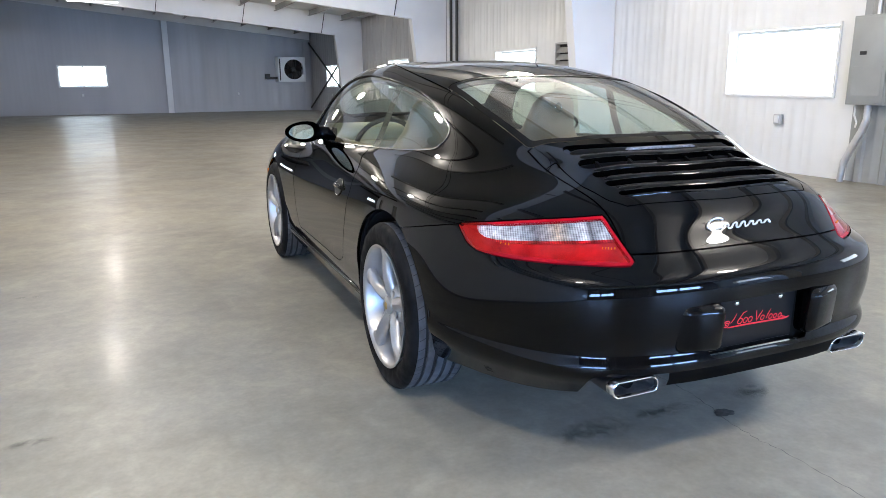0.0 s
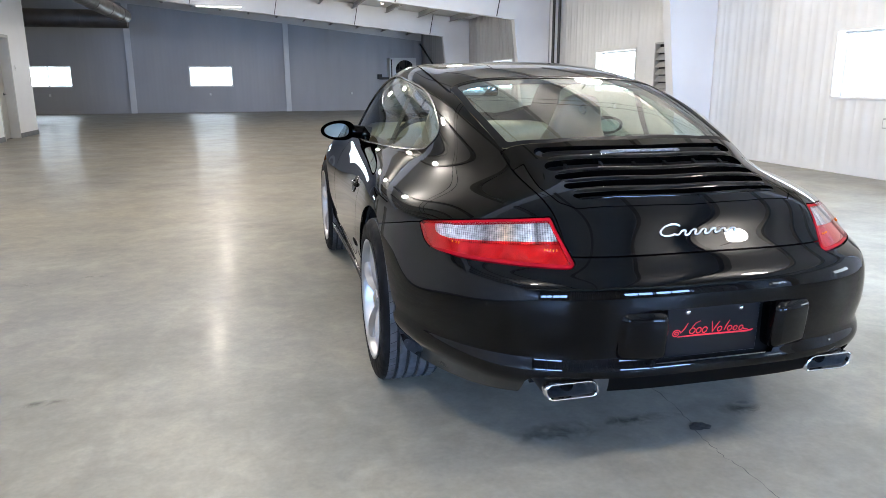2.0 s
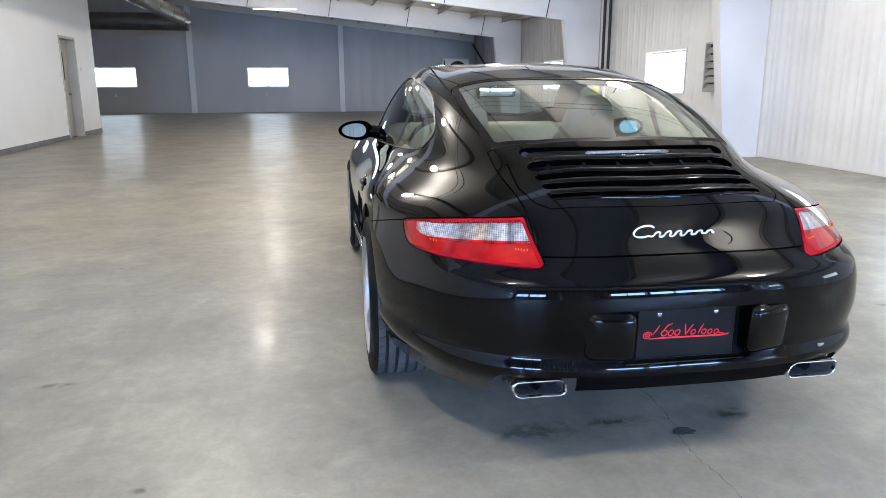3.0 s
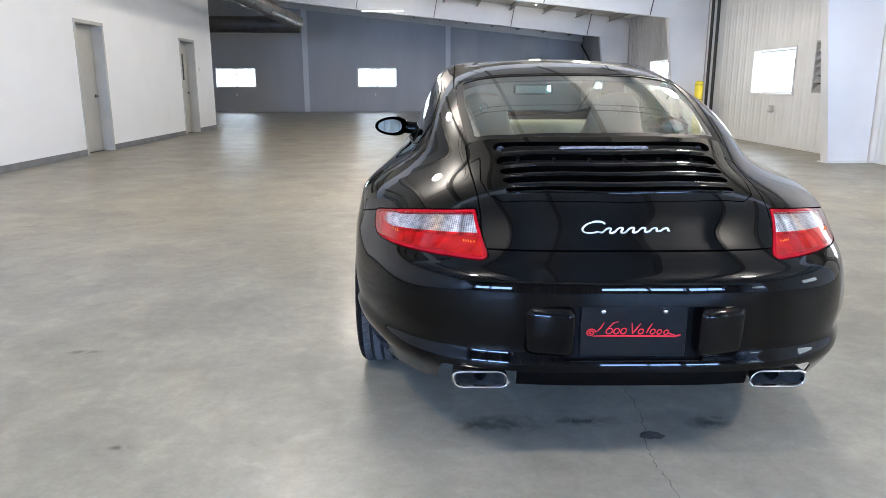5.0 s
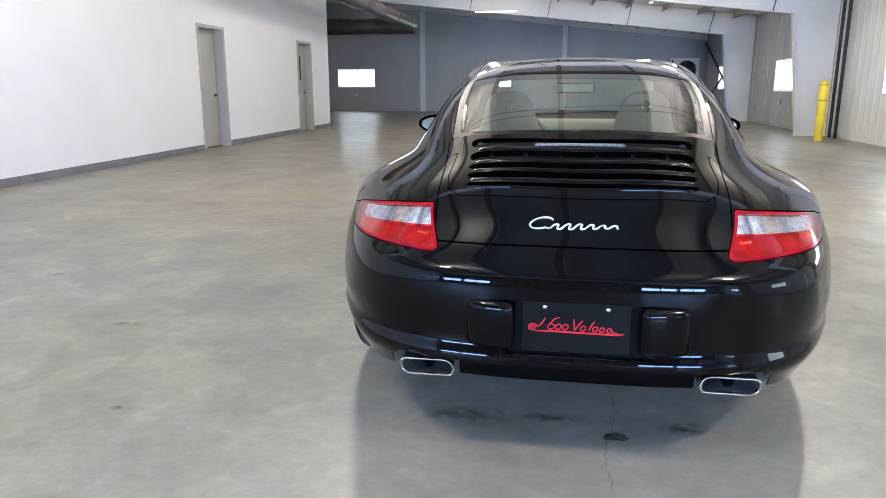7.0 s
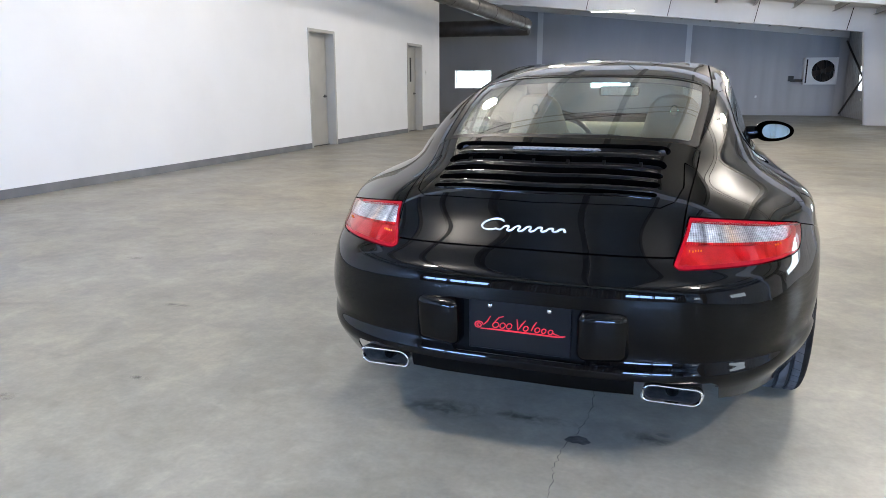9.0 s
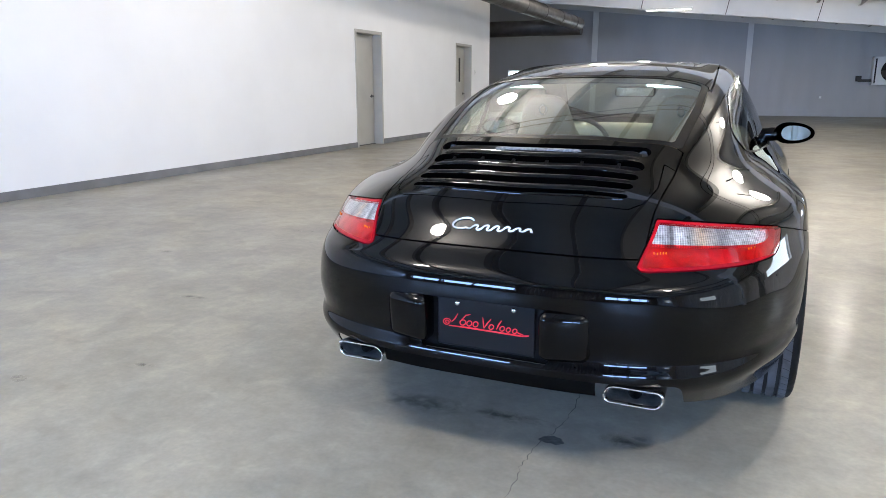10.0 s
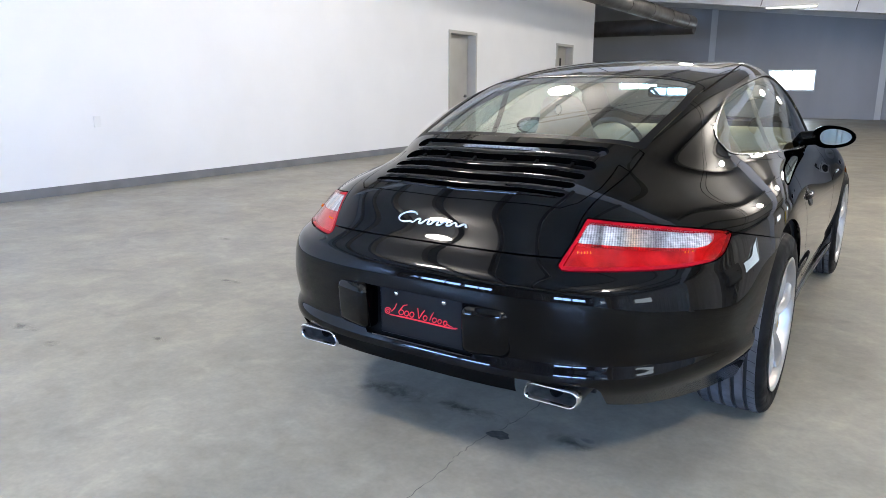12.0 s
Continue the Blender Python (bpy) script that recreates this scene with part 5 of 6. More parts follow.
def capsule(w, h, r, m=8):
    """A rounded rectangle as points in x, z."""
    out = []
    for cx, cz, a0 in ((w - r, h - r, 0), (-w + r, h - r, 90), (-w + r, -h + r, 180), (w - r, -h + r, 270)):
        for k in range(m + 1):
            a = math.radians(a0 + 90 * k / m)
            out.append((cx + r * math.cos(a), cz + r * math.sin(a)))
    return out


for s in (-1, 1):
    bm = bmesh.new()
    sections = [(-0.9, 0.0818, 0.0308, 0.0264), (-0.925, 0.0835, 0.0325, 0.028), (-0.9305, 0.0822, 0.0312, 0.0268), (-0.9325, 0.0795, 0.0285, 0.0243), (-0.9305, 0.0768, 0.0258, 0.0218), (-0.924, 0.0755, 0.0245, 0.0206), (-0.76, 0.071, 0.023, 0.02)]
    loops = []
    for y, w, h, r in sections:
        loops.append([bm.verts.new((s * 0.4375 + x + s * 0.2 * z, y - 0.14 * z, 0.302 + z * 0.9)) for x, z in capsule(w, h, r)])
    for a, b in zip(loops[:-1], loops[1:]):
        m_ = len(a)
        for k in range(m_):
            bm.faces.new((a[k], a[(k + 1) % m_], b[(k + 1) % m_], b[k]))
    tip = part("exhaust_tip", bm, M_TIP, CAR, "polished flattened exhaust tip")
    bm = bmesh.new()
    loops = [[bm.verts.new((s * 0.4375 + x + s * 0.2 * z, y - 0.14 * z, 0.302 + z * 0.9)) for x, z in capsule(w, h, r)] for y, w, h, r in ((-0.62, 0.07, 0.026, 0.024), (-0.901, 0.0815, 0.0305, 0.0262))]
    for k in range(len(loops[0])):
        q = (k + 1) % len(loops[0])
        bm.faces.new((loops[0][k], loops[0][q], loops[1][q], loops[1][k]))
    part("tip_sleeve", bm, M_STEEL_DARK, tip, "dull dark sleeve of the tip")
    bm = bmesh.new()
    loops = [[bm.verts.new((s * 0.4375 + x + s * 0.2 * z, y - 0.14 * z, 0.302 + z * 0.9)) for x, z in capsule(w, h, r)] for y, w, h, r in ((-0.918, 0.0742, 0.0236, 0.0198), (-0.78, 0.069, 0.0225, 0.019))]
    for k in range(len(loops[0])):
        q = (k + 1) % len(loops[0])
        bm.faces.new((loops[0][k], loops[0][q], loops[1][q], loops[1][k]))
    part("tip_liner", bm, M_LINER, tip, "brushed steel inside of the tip")
    # flat black plate that closes off the inside of the tip
    bm = bmesh.new()
    box(bm, s * 0.4375 - 0.07, s * 0.4375 + 0.07, -0.77, -0.76, 0.267, 0.327)
    part("exhaust_back", bm, M_TIP_BLACK, tip, "black plate closing off the tip")
    bm = bmesh.new()
    rings = []
    for y, r in ((-0.775, 0.0185), (-0.893, 0.0185), (-0.895, 0.0175), (-0.893, 0.016), (-0.776, 0.015)):
        rings.append([bm.verts.new((s * 0.4375 + r * math.cos(k * math.pi / 10), y, 0.3025 + r * math.sin(k * math.pi / 10))) for k in range(20)])
    for a, b in zip(rings[:-1], rings[1:]):
        for k in range(20):
            bm.faces.new((a[k], a[(k + 1) % 20], b[(k + 1) % 20], b[k]))
    part("inner_pipe", bm, M_TIP_BLACK, tip, "black round pipe inside the tip")
    bm = bmesh.new()
    lathe(bm, [(-0.74, 0.021), (-0.83, 0.021), (-0.83, 0.018), (-0.75, 0.018)], 20, "y")
    bmesh.ops.translate(bm, verts=bm.verts[:], vec=(s * 0.44 + 0.015, -0.02, 0.306))
    part("exhaust_pipe", bm, M_STEEL_DARK, tip, "dark inner pipe")


# raised bright mark on the lid: a large open arc that runs on into a row of low slanted waves
def lid_mark():
    bm = bmesh.new()
    flat = []
    for k in range(25):
        a = math.radians(35 + 275 * k / 24)
        flat.append((-0.108 + 0.031 * math.cos(a) + 0.013 * math.sin(a), 0.741 + 0.0155 * math.sin(a)))
    m = 90
    for k in range(1, m + 1):
        t = k / m
        ph = t * 6 * 2 * math.pi - 0.5 * math.pi
        high = (0.0055 + 0.0018 * math.sin(5.0 * t)) * math.sin(ph) + 0.003 * t
        flat.append((-0.086 + 0.199 * t + 0.9 * high - 0.0022 * math.sin(2 * ph), 0.732 + high))
    pts = []
    for px, pz in flat:
        yb, nv = back_at(px, pz)
        pts.append((px, yb - 0.003, pz))
    wide = [0.0024 + 0.0009 * abs(math.sin(0.35 * k)) for k in range(len(pts))]
    tube(bm, pts, wide, 6)
    return bm


M_SCRIPT = material("satin_silver_script", (0.75, 0.75, 0.76), 0.35, metal=0.6)
part("lid_mark", lid_mark(), M_SCRIPT, lid_ob, "satin silver flowing wave-like mark")


# wheels
def make_wheel(name, x, y, r, wide, rim_r, side, parent):
    w = new(name)
    w.parent = parent
    w.matrix_basis = pose(x, y, r, 0, 0, 0)
    h = wide / 2
    o = side
    bm = bmesh.new()
    for q in (-1, 1):
        lathe(bm, [(q * h * 0.8, rim_r - 0.012), (q * h * 0.9, rim_r - 0.002), (q * h * 0.97, rim_r + 0.012), (q * h, rim_r + 0.032), (q * h, rim_r + 0.045), (q * h * 0.98, r - 0.028), (q * h * 0.93, r - 0.014), (q * h * 0.86, r - 0.006), (q * h * 0.77, r - 0.0025)], 72)
    part("tyre", bm, M_RUBBER, w, "black low-profile tyre")
    # tread: four straight grooves between bands
    grooves = (-0.5, -0.17, 0.17, 0.5)
    bm = bmesh.new()
    edges = [-0.78] + [g for c in grooves for g in (c - 0.05, c + 0.05)] + [0.78]
    for k in range(0, len(edges), 2):
        a, b = edges[k], edges[k + 1]
        prof = [(h * a, r - 0.009), (h * a + 0.001, r - 0.0005 - 0.012 * max(0, -a - 0.8)), (h * b - 0.001, r - 0.0005 - 0.012 * max(0, b - 0.8)), (h * b, r - 0.009)]
        lathe(bm, prof, 72)
    part("tread", bm, M_TREAD, w, "dusty grooved tread")
    for c in grooves:
        bm = bmesh.new()
        lathe(bm, [(h * (c - 0.05), r - 0.008), (h * (c + 0.05), r - 0.008)], 72)
        part("tread_groove", bm, M_GROOVE, w)
    bm = bmesh.new()
    for k in range(52):
        a = 2 * math.pi * k / 52
        for u0, u1 in ((-0.77, -0.56), (0.56, 0.77)):
            q = []
            for u, da in ((u0, 0.0), ((u0 + u1) / 2, 0.012), (u1, 0.03)):
                rr = r + 0.0004
                for d in (-0.0035, 0.0035):
                    t = a + da * (1 if u0 > 0 else -1) + d
                    q.append(bm.verts.new((u * h, rr * math.cos(t), rr * math.sin(t))))
            bm.faces.new((q[0], q[1], q[3], q[2]))
            bm.faces.new((q[2], q[3], q[5], q[4]))
    part("tread_sipes", bm, M_GROOVE, w, "dark slanted sipes")["kind"] = "stuff"
    # rim barrel and lip
    bm = bmesh.new()
    h += 0.006
    lathe(bm, [(o * h * 0.86, rim_r - 0.012), (o * h * 0.93, rim_r + 0.001), (o * h * 0.955, rim_r + 0.003), (o * h * 0.965, rim_r - 0.002), (o * h * 0.945, rim_r - 0.008), (o * h * 0.88, rim_r - 0.013), (o * h * 0.7, rim_r - 0.018), (o * h * 0.2, rim_r - 0.034), (-o * h * 0.5, rim_r - 0.038), (-o * h * 0.86, rim_r - 0.02)], 72)
    part("rim", bm, M_ALLOY, w, "silver alloy rim")
    # five ridged spokes, wide at the hub and flared into the lip
    hub_x, lip_x = o * h * 0.66, o * h * 0.87
    for k in range(5):
        bm = bmesh.new()
        a = math.radians(90 + 72 * k)
        ca, sa = math.cos(a), math.sin(a)
        secs = []
        for i in range(13):
            t = i / 12
            rr = 0.03 + (rim_r - 0.042) * t
            hw = 0.037 - 0.018 * min(1, t / 0.55) + 0.003 * max(0.0, t - 0.55) + 0.026 * max(0.0, t - 0.78) ** 1.5 / 0.1
            fx = hub_x + (lip_x - hub_x) * t ** 1.4 + o * 0.005 * math.sin(math.pi * t)
            ridge = 0.011 * math.sin(math.pi * min(1.0, 0.15 + t * 0.85)) + 0.001
            ring = []
            for du, dx in ((-0.8, -0.034), (-1.0, -0.022), (-0.97, -0.008), (-0.62, ridge * 0.35), (0.0, ridge * 1.25), (0.62, ridge * 0.35), (0.97, -0.008), (1.0, -0.022), (0.8, -0.034)):
                py, pz = rr * ca - du * hw * sa, rr * sa + du * hw * ca
                ring.append(bm.verts.new((fx + dx * o, py, pz)))
            secs.append(ring)
        m = len(secs[0])
        for p, q in zip(secs[:-1], secs[1:]):
            for i in range(m):
                bm.faces.new((p[i], p[(i + 1) % m], q[(i + 1) % m], q[i]))
        bm.faces.new(secs[0])
        bm.faces.new(secs[-1][::-1])
        part("spoke", bm, M_ALLOY, w)
    bm = bmesh.new()
    lathe(bm, [(hub_x - o * 0.045, 0.088), (hub_x - o * 0.012, 0.086), (hub_x - o * 0.003, 0.08), (hub_x + o * 0.004, 0.06), (hub_x + o * 0.003, 0.036)], 48)
    part("hub", bm, M_ALLOY, w, "silver hub")
    bm = bmesh.new()
    lathe(bm, [(hub_x - o * 0.004, 0.037), (hub_x + o * 0.013, 0.036), (hub_x + o * 0.018, 0.03), (hub_x + o * 0.02, 0.0005)], 32)
    part("centre_cap", bm, M_ALLOY, w, "round silver centre cap")
    bm = bmesh.new()
    lathe(bm, [(hub_x + o * 0.0195, 0.015), (hub_x + o * 0.0212, 0.0135), (hub_x + o * 0.0216, 0.0005)], 24)
    part("cap_badge", bm, M_BADGE, w, "small gold badge")
    for k in range(5):
        a = math.radians(126 + 72 * k)
        bm = bmesh.new()
        lathe(bm, [(hub_x - o * 0.008, 0.0165), (hub_x + o * 0.0055, 0.0165), (hub_x + o * 0.0055, 0.0135), (hub_x - o * 0.003, 0.012), (hub_x - o * 0.001, 0.0005)], 16)
        bmesh.ops.translate(bm, verts=bm.verts[:], vec=(0, 0.062 * math.cos(a), 0.062 * math.sin(a)))
        part("wheel_bolt", bm, M_ALLOY, w)
    bm = bmesh.new()
    lathe(bm, [(o * 0.0, 0.06), (o * 0.0, 0.16), (o * 0.018, 0.16), (o * 0.018, 0.06)], 40)
    part("brake_disc", bm, M_DISC, w, "bare steel brake disc")
    # added black disc: paints shade into the gaps between the spokes
    bm = bmesh.new()
    lathe(bm, [(-o * 0.03, 0.001), (-o * 0.03, rim_r - 0.04), (-o * 0.036, rim_r - 0.04), (-o * 0.036, 0.001)], 40)
    part("dark_backing_disc", bm, M_DARK, w, "black disc added to darken the gaps between the spokes")
    return w


for s in (-1, 1):
    make_wheel("wheel", s * 0.765, 0.035, 0.324, 0.235, 0.237, s, CAR)
    make_wheel("wheel", s * 0.755, 2.35, 0.322, 0.225, 0.242, s, CAR)
    # well liners, with the wells' shade put into their near-black colour
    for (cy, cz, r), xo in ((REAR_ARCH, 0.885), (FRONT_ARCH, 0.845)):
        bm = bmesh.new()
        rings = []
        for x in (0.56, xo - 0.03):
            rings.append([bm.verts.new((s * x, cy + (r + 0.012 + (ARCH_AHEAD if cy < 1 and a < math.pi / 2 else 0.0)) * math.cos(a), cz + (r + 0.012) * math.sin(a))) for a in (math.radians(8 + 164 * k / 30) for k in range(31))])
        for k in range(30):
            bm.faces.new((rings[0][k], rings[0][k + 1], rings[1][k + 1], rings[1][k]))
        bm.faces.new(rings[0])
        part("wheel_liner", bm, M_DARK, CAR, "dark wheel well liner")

# moulded ledge along each sill
for s in (-1, 1):
    bm = bmesh.new()
    pts = [(s * (0.836 + 0.014 * ((y - 1.15) / 0.75) ** 2), y, 0.262 + 0.012 * ((y - 1.15) / 0.75) ** 2) for y in [0.42 + 0.1 * k for k in range(16)]]
    tube(bm, pts, [0.004] + [0.012] * 14 + [0.004], 10)
    part("sill_ledge", bm, M_PAINT, CAR, "rounded glossy ledge of the sill")

# floor pan and engine mass, near-black so the underside reads as shaded
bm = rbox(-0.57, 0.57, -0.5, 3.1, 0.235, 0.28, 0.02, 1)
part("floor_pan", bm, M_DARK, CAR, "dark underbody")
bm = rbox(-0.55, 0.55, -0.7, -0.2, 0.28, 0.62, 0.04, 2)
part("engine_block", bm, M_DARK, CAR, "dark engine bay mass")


# door mirrors, handles, side markers
def make_mirror(s):
    bm = bmesh.new()
    rings = []
    for i in range(11):
        t = i / 10
        y = 1.44 + 0.13 * t
        k = math.sqrt(max(0.0, 1 - (t * 0.97) ** 2.2))
        ring = []
        for j in range(28):
            a = 2 * math.pi * j / 28
            cx = 0.098 * k * math.copysign(abs(math.cos(a)) ** 0.9, math.cos(a))
            cz = 0.056 * k * math.copysign(abs(math.sin(a)) ** 0.9, math.sin(a)) * (1.0 - 0.18 * math.cos(a))
            ring.append(bm.verts.new((s * (0.845 + cx - 0.02 * t), y + 0.05 * (cx + 0.11) * 0.5, 0.902 + cz)))
        rings.append(ring)
    for a, b in zip(rings[:-1], rings[1:]):
        for j in range(28):
            bm.faces.new((a[j], a[(j + 1) % 28], b[(j + 1) % 28], b[j]))
    bm.faces.new(rings[-1])
    shell = part("door_mirror", bm, M_PAINT, CAR, "black oval door mirror")
    bm = bmesh.new()
    vs = []
    for j in range(28):
        a = 2 * math.pi * j / 28
        cx = 0.07 * math.copysign(abs(math.cos(a)) ** 0.9, math.cos(a))
        cz = 0.0385 * math.copysign(abs(math.sin(a)) ** 0.9, math.sin(a)) * (1.0 - 0.18 * math.cos(a))
        vs.append(bm.verts.new((s * (0.853 + cx), 1.443 + 0.13 * cz + (0.05 if s > 0 else -0.07) * cx, 0.902 + cz)))
    bm.faces.new(vs)
    part("mirror_glass", bm, M_MIRROR, shell, "greenish mirror glass")
    bm = bmesh.new()
    tube(bm, [(s * 0.76, 1.5, 0.893), (s * 0.7, 1.5, 0.886), (s * 0.655, 1.5, 0.872)], [0.037, 0.038, 0.046], 14)
    part("mirror_arm", bm, M_PAINT, shell)


for s in (-1, 1):
    make_mirror(s)
    xs, nv = side_at(0.752, 0.69)
    turn = Matrix.Translation((s * xs, 0.752, 0.69)) @ Vector((s * nv[0], nv[1], nv[2])).to_track_quat("X", "Z").to_matrix().to_4x4()
    wide = Matrix.Diagonal((1.0, 1.75, 1.0, 1.0))
    bm = bmesh.new()
    lathe(bm, [(0.0025, 0.0005), (0.003, 0.026), (0.0035, 0.036)], 32)
    bmesh.ops.transform(bm, matrix=wide, verts=bm.verts[:])
    hb = part("door_handle", bm, M_DARK, CAR, "black pull handle over an oval dark cup", at=turn)
    bm = bmesh.new()
    lathe(bm, [(0.002, 0.034), (0.0035, 0.036), (0.0045, 0.039), (0.002, 0.042), (-0.004, 0.044)], 32)
    bmesh.ops.transform(bm, matrix=wide, verts=bm.verts[:])
    part("cup_rim", bm, M_PAINT, hb)
    bm = bmesh.new()
    tube(bm, [(-0.004, -0.088, 0.002), (0.003, -0.078, 0.003), (0.008, -0.045, 0.004), (0.009, 0.0, 0.004), (0.008, 0.045, 0.004), (0.003, 0.078, 0.003), (-0.004, 0.088, 0.002)], [0.006, 0.01, 0.0125, 0.013, 0.0125, 0.01, 0.006], 14)
    part("pull", bm, M_PAINT, hb)
    part("side_marker", rbox(*sorted((s * 0.838, s * 0.862)), 2.535, 2.585, 0.55, 0.586, 0.006), M_AMBER, CAR, "amber side marker lamp")


# ---- inside the car ----
def make_seat(s):
    x = s * 0.335
    st = new("car_seat")
    st.parent = CAR
    st["label"] = "tan leather sports seat with a fixed head restraint"
    bm = bmesh.new()
    rings = []
    prof = [(0.42, 0.225, 0.085), (0.6, 0.24, 0.085), (0.75, 0.235, 0.08), (0.86, 0.19, 0.07), (0.93, 0.148, 0.06), (1.0, 0.128, 0.055), (1.055, 0.112, 0.05), (1.09, 0.08, 0.036), (1.105, 0.035, 0.015)]
    for z, w, d in prof:
        yc = 1.02 - (z - 0.4) * 0.36
        rings.append([bm.verts.new((x + w * math.copysign(abs(math.cos(a)) ** 0.6, math.cos(a)), yc + d * math.copysign(abs(math.sin(a)) ** 0.7, math.sin(a)), z)) for a in (2 * math.pi * k / 24 for k in range(24))])
    for a, b in zip(rings[:-1], rings[1:]):
        for k in range(24):
            bm.faces.new((a[k], a[(k + 1) % 24], b[(k + 1) % 24], b[k]))
    bm.faces.new(rings[0][::-1])
    bm.faces.new(rings[-1])
    part("backrest", bm, M_LEATHER, st)
    part("seat_cushion", rbox(x - 0.24, x + 0.24, 0.95, 1.45, 0.34, 0.48, 0.06, 3), M_LEATHER, st)
    bm = bmesh.new()
    yb = 1.02 - (1.03 - 0.4) * 0.36 - 0.054
    vs = []
    for k in range(24):
        a = 2 * math.pi * k / 24
        vs.append((x + 0.017 * math.cos(a), yb - 0.004, 1.03 + 0.024 * math.sin(a)))
    tube(bm, vs + [vs[0]], 0.003, 6, cap=False)
    part("seat_emblem", bm, M_CHROME, st, "small oval embossed emblem")
    return st


for s in (-1, 1):
    make_seat(s)
part("rear_bench", rbox(-0.52, 0.52, 0.1, 0.52, 0.35, 0.8, 0.06, 3), M_LEATHER, CAR, "tan leather rear bench")
part("parcel_shelf", rbox(-0.47, 0.47, -0.3, 0.12, 0.845, 0.88, 0.012, 2), M_LEATHER, CAR, "tan parcel shelf")
part("dashboard", rbox(-0.62, 0.62, 1.72, 2.16, 0.6, 0.91, 0.09, 4), M_DASH, CAR, "sand beige dashboard")
part("centre_console", rbox(-0.08, 0.08, 1.0, 1.75, 0.3, 0.55, 0.03, 2), M_LEATHER, CAR)
for s in (-1, 1):
    part("door_card", rbox(*sorted((s * 0.6, s * 0.63)), 0.6, 1.75, 0.4, 0.86, 0.012, 2), M_LEATHER, CAR, "tan door lining")
bm = bmesh.new()
ring = [(-0.335 + 0.18 * math.cos(a), 1.56 - 0.07 * math.sin(a), 0.79 + 0.165 * math.sin(a)) for a in (2 * math.pi * k / 40 for k in range(41))]
tube(bm, ring, 0.014, 10, cap=False)
tube(bm, [(-0.5, 1.57, 0.78), (-0.335, 1.6, 0.77), (-0.17, 1.57, 0.78)], 0.012, 8)
part("steering_wheel", bm, M_DARK_LEATHER, CAR, "dark brown leather steering wheel")
im = part("inside_mirror", rbox(-0.115, 0.115, 1.44, 1.47, 1.085, 1.145, 0.02, 3), M_TRIM, CAR, "black inside mirror")
part("inside_mirror_glass", rbox(-0.105, 0.105, 1.436, 1.439, 1.092, 1.138, 0.001, 1), M_MIRROR, im)
roof_lining = HULL.clip(lambda v: np.minimum(v[:, 2] - 1.08, -any_glass(v) + 0.0)).moved(-0.03)
roof_lining.part("headliner", M_HEADLINER, CAR, "beige headliner", lip=0.0)


# ---- fittings of the hall ----
bm = bmesh.new()
lathe(bm, [(0.0, 0.092), (0.0, 0.088), (1.15, 0.088), (1.19, 0.078), (1.21, 0.05), (1.215, 0.001)], 32, "z")
bollard = thing("bollard", bm, M_YELLOW, "yellow sleeved steel bollard with two dark bands", "bollard", at=pose(5.32, 12.9, 0))
for z in (0.815, 1.12):
    bm = bmesh.new()
    lathe(bm, [(z, 0.0885), (z, 0.0905), (z + 0.012, 0.0905), (z + 0.012, 0.0885)], 32, "z")
    part("band", bm, M_PIPE, bollard, "dark band")

for y in (13.62, 13.95):
    bm = bmesh.new()
    tube(bm, [(5.9, y, 0.0), (5.9, y, 3.15)], 0.035, 12)
    thing("wall_pipe", bm, M_PIPE, "dark vertical service pipe on the white wall", "pipe", "wall pipes")


def make_louvre(y0, y1, z0, z1):
    v = holder("wall_louvre", "grey metal wall louvre with horizontal blades", "louvre")
    bm = bmesh.new()
    for a, b, c, d in ((y0, y0 + 0.03, z0, z1), (y1 - 0.03, y1, z0, z1), (y0 + 0.03, y1 - 0.03, z0, z0 + 0.03), (y0 + 0.03, y1 - 0.03, z1 - 0.03, z1)):
        box(bm, 5.86, 5.976, a, b, c, d)
    part("louvre_frame", bm, M_VENT, v)
    bm = bmesh.new()
    box(bm, 5.95, 5.974, y0 + 0.03, y1 - 0.03, z0 + 0.03, z1 - 0.03)
    part("louvre_backing", bm, M_DARK, v)
    for i in range(6):
        z = z0 + 0.09 + i * (z1 - z0 - 0.16) / 5.5
        bm = bmesh.new()
        vs = [bm.verts.new((x, y, z + d)) for y in (y0 + 0.03, y1 - 0.03) for x, d in ((5.86, -0.05), (5.94, 0.05), (5.945, 0.045), (5.865, -0.055))]
        for f in ((0, 1, 2, 3), (4, 7, 6, 5), (0, 4, 5, 1), (1, 5, 6, 2), (2, 6, 7, 3), (3, 7, 4, 0)):
            bm.faces.new([vs[k] for k in f])
        part("blade", bm, M_VENT, v)
    return v


make_louvre(8.7, 9.25, 1.0, 1.85)


def make_socket(at):
    s = holder("wall_socket", "grey weatherproof wall socket", "wall socket", "wall sockets", at=at)
    part("socket_box", rbox(-0.055, 0.055, -0.05, 0.0, -0.06, 0.06, 0.006), M_VENT, s)
    part("socket_cover", rbox(-0.035, 0.035, -0.062, -0.0505, -0.045, 0.045, 0.005), M_STEEL_WHITE, s)
    return s


sock = make_socket(pose(WX - 0.022, 10.84, 0.68, 0, 0, -90))
for y in (4.18, 17.9, 24.9):
    copy_thing(sock, pose(WX - 0.022, y, 0.67, 0, 0, -90))
for x in (-8.75, -2.85, 2.9):
    copy_thing(sock, pose(x, YF - 0.022, 0.72))
sw = holder("light_switch", "small white wall switch", "switch", at=pose(WL, 15.27, 1.5, 0, 0, 90))
part("switch_plate", rbox(-0.035, 0.035, -0.01, 0.0, -0.06, 0.06, 0.003), M_STEEL_WHITE, sw)
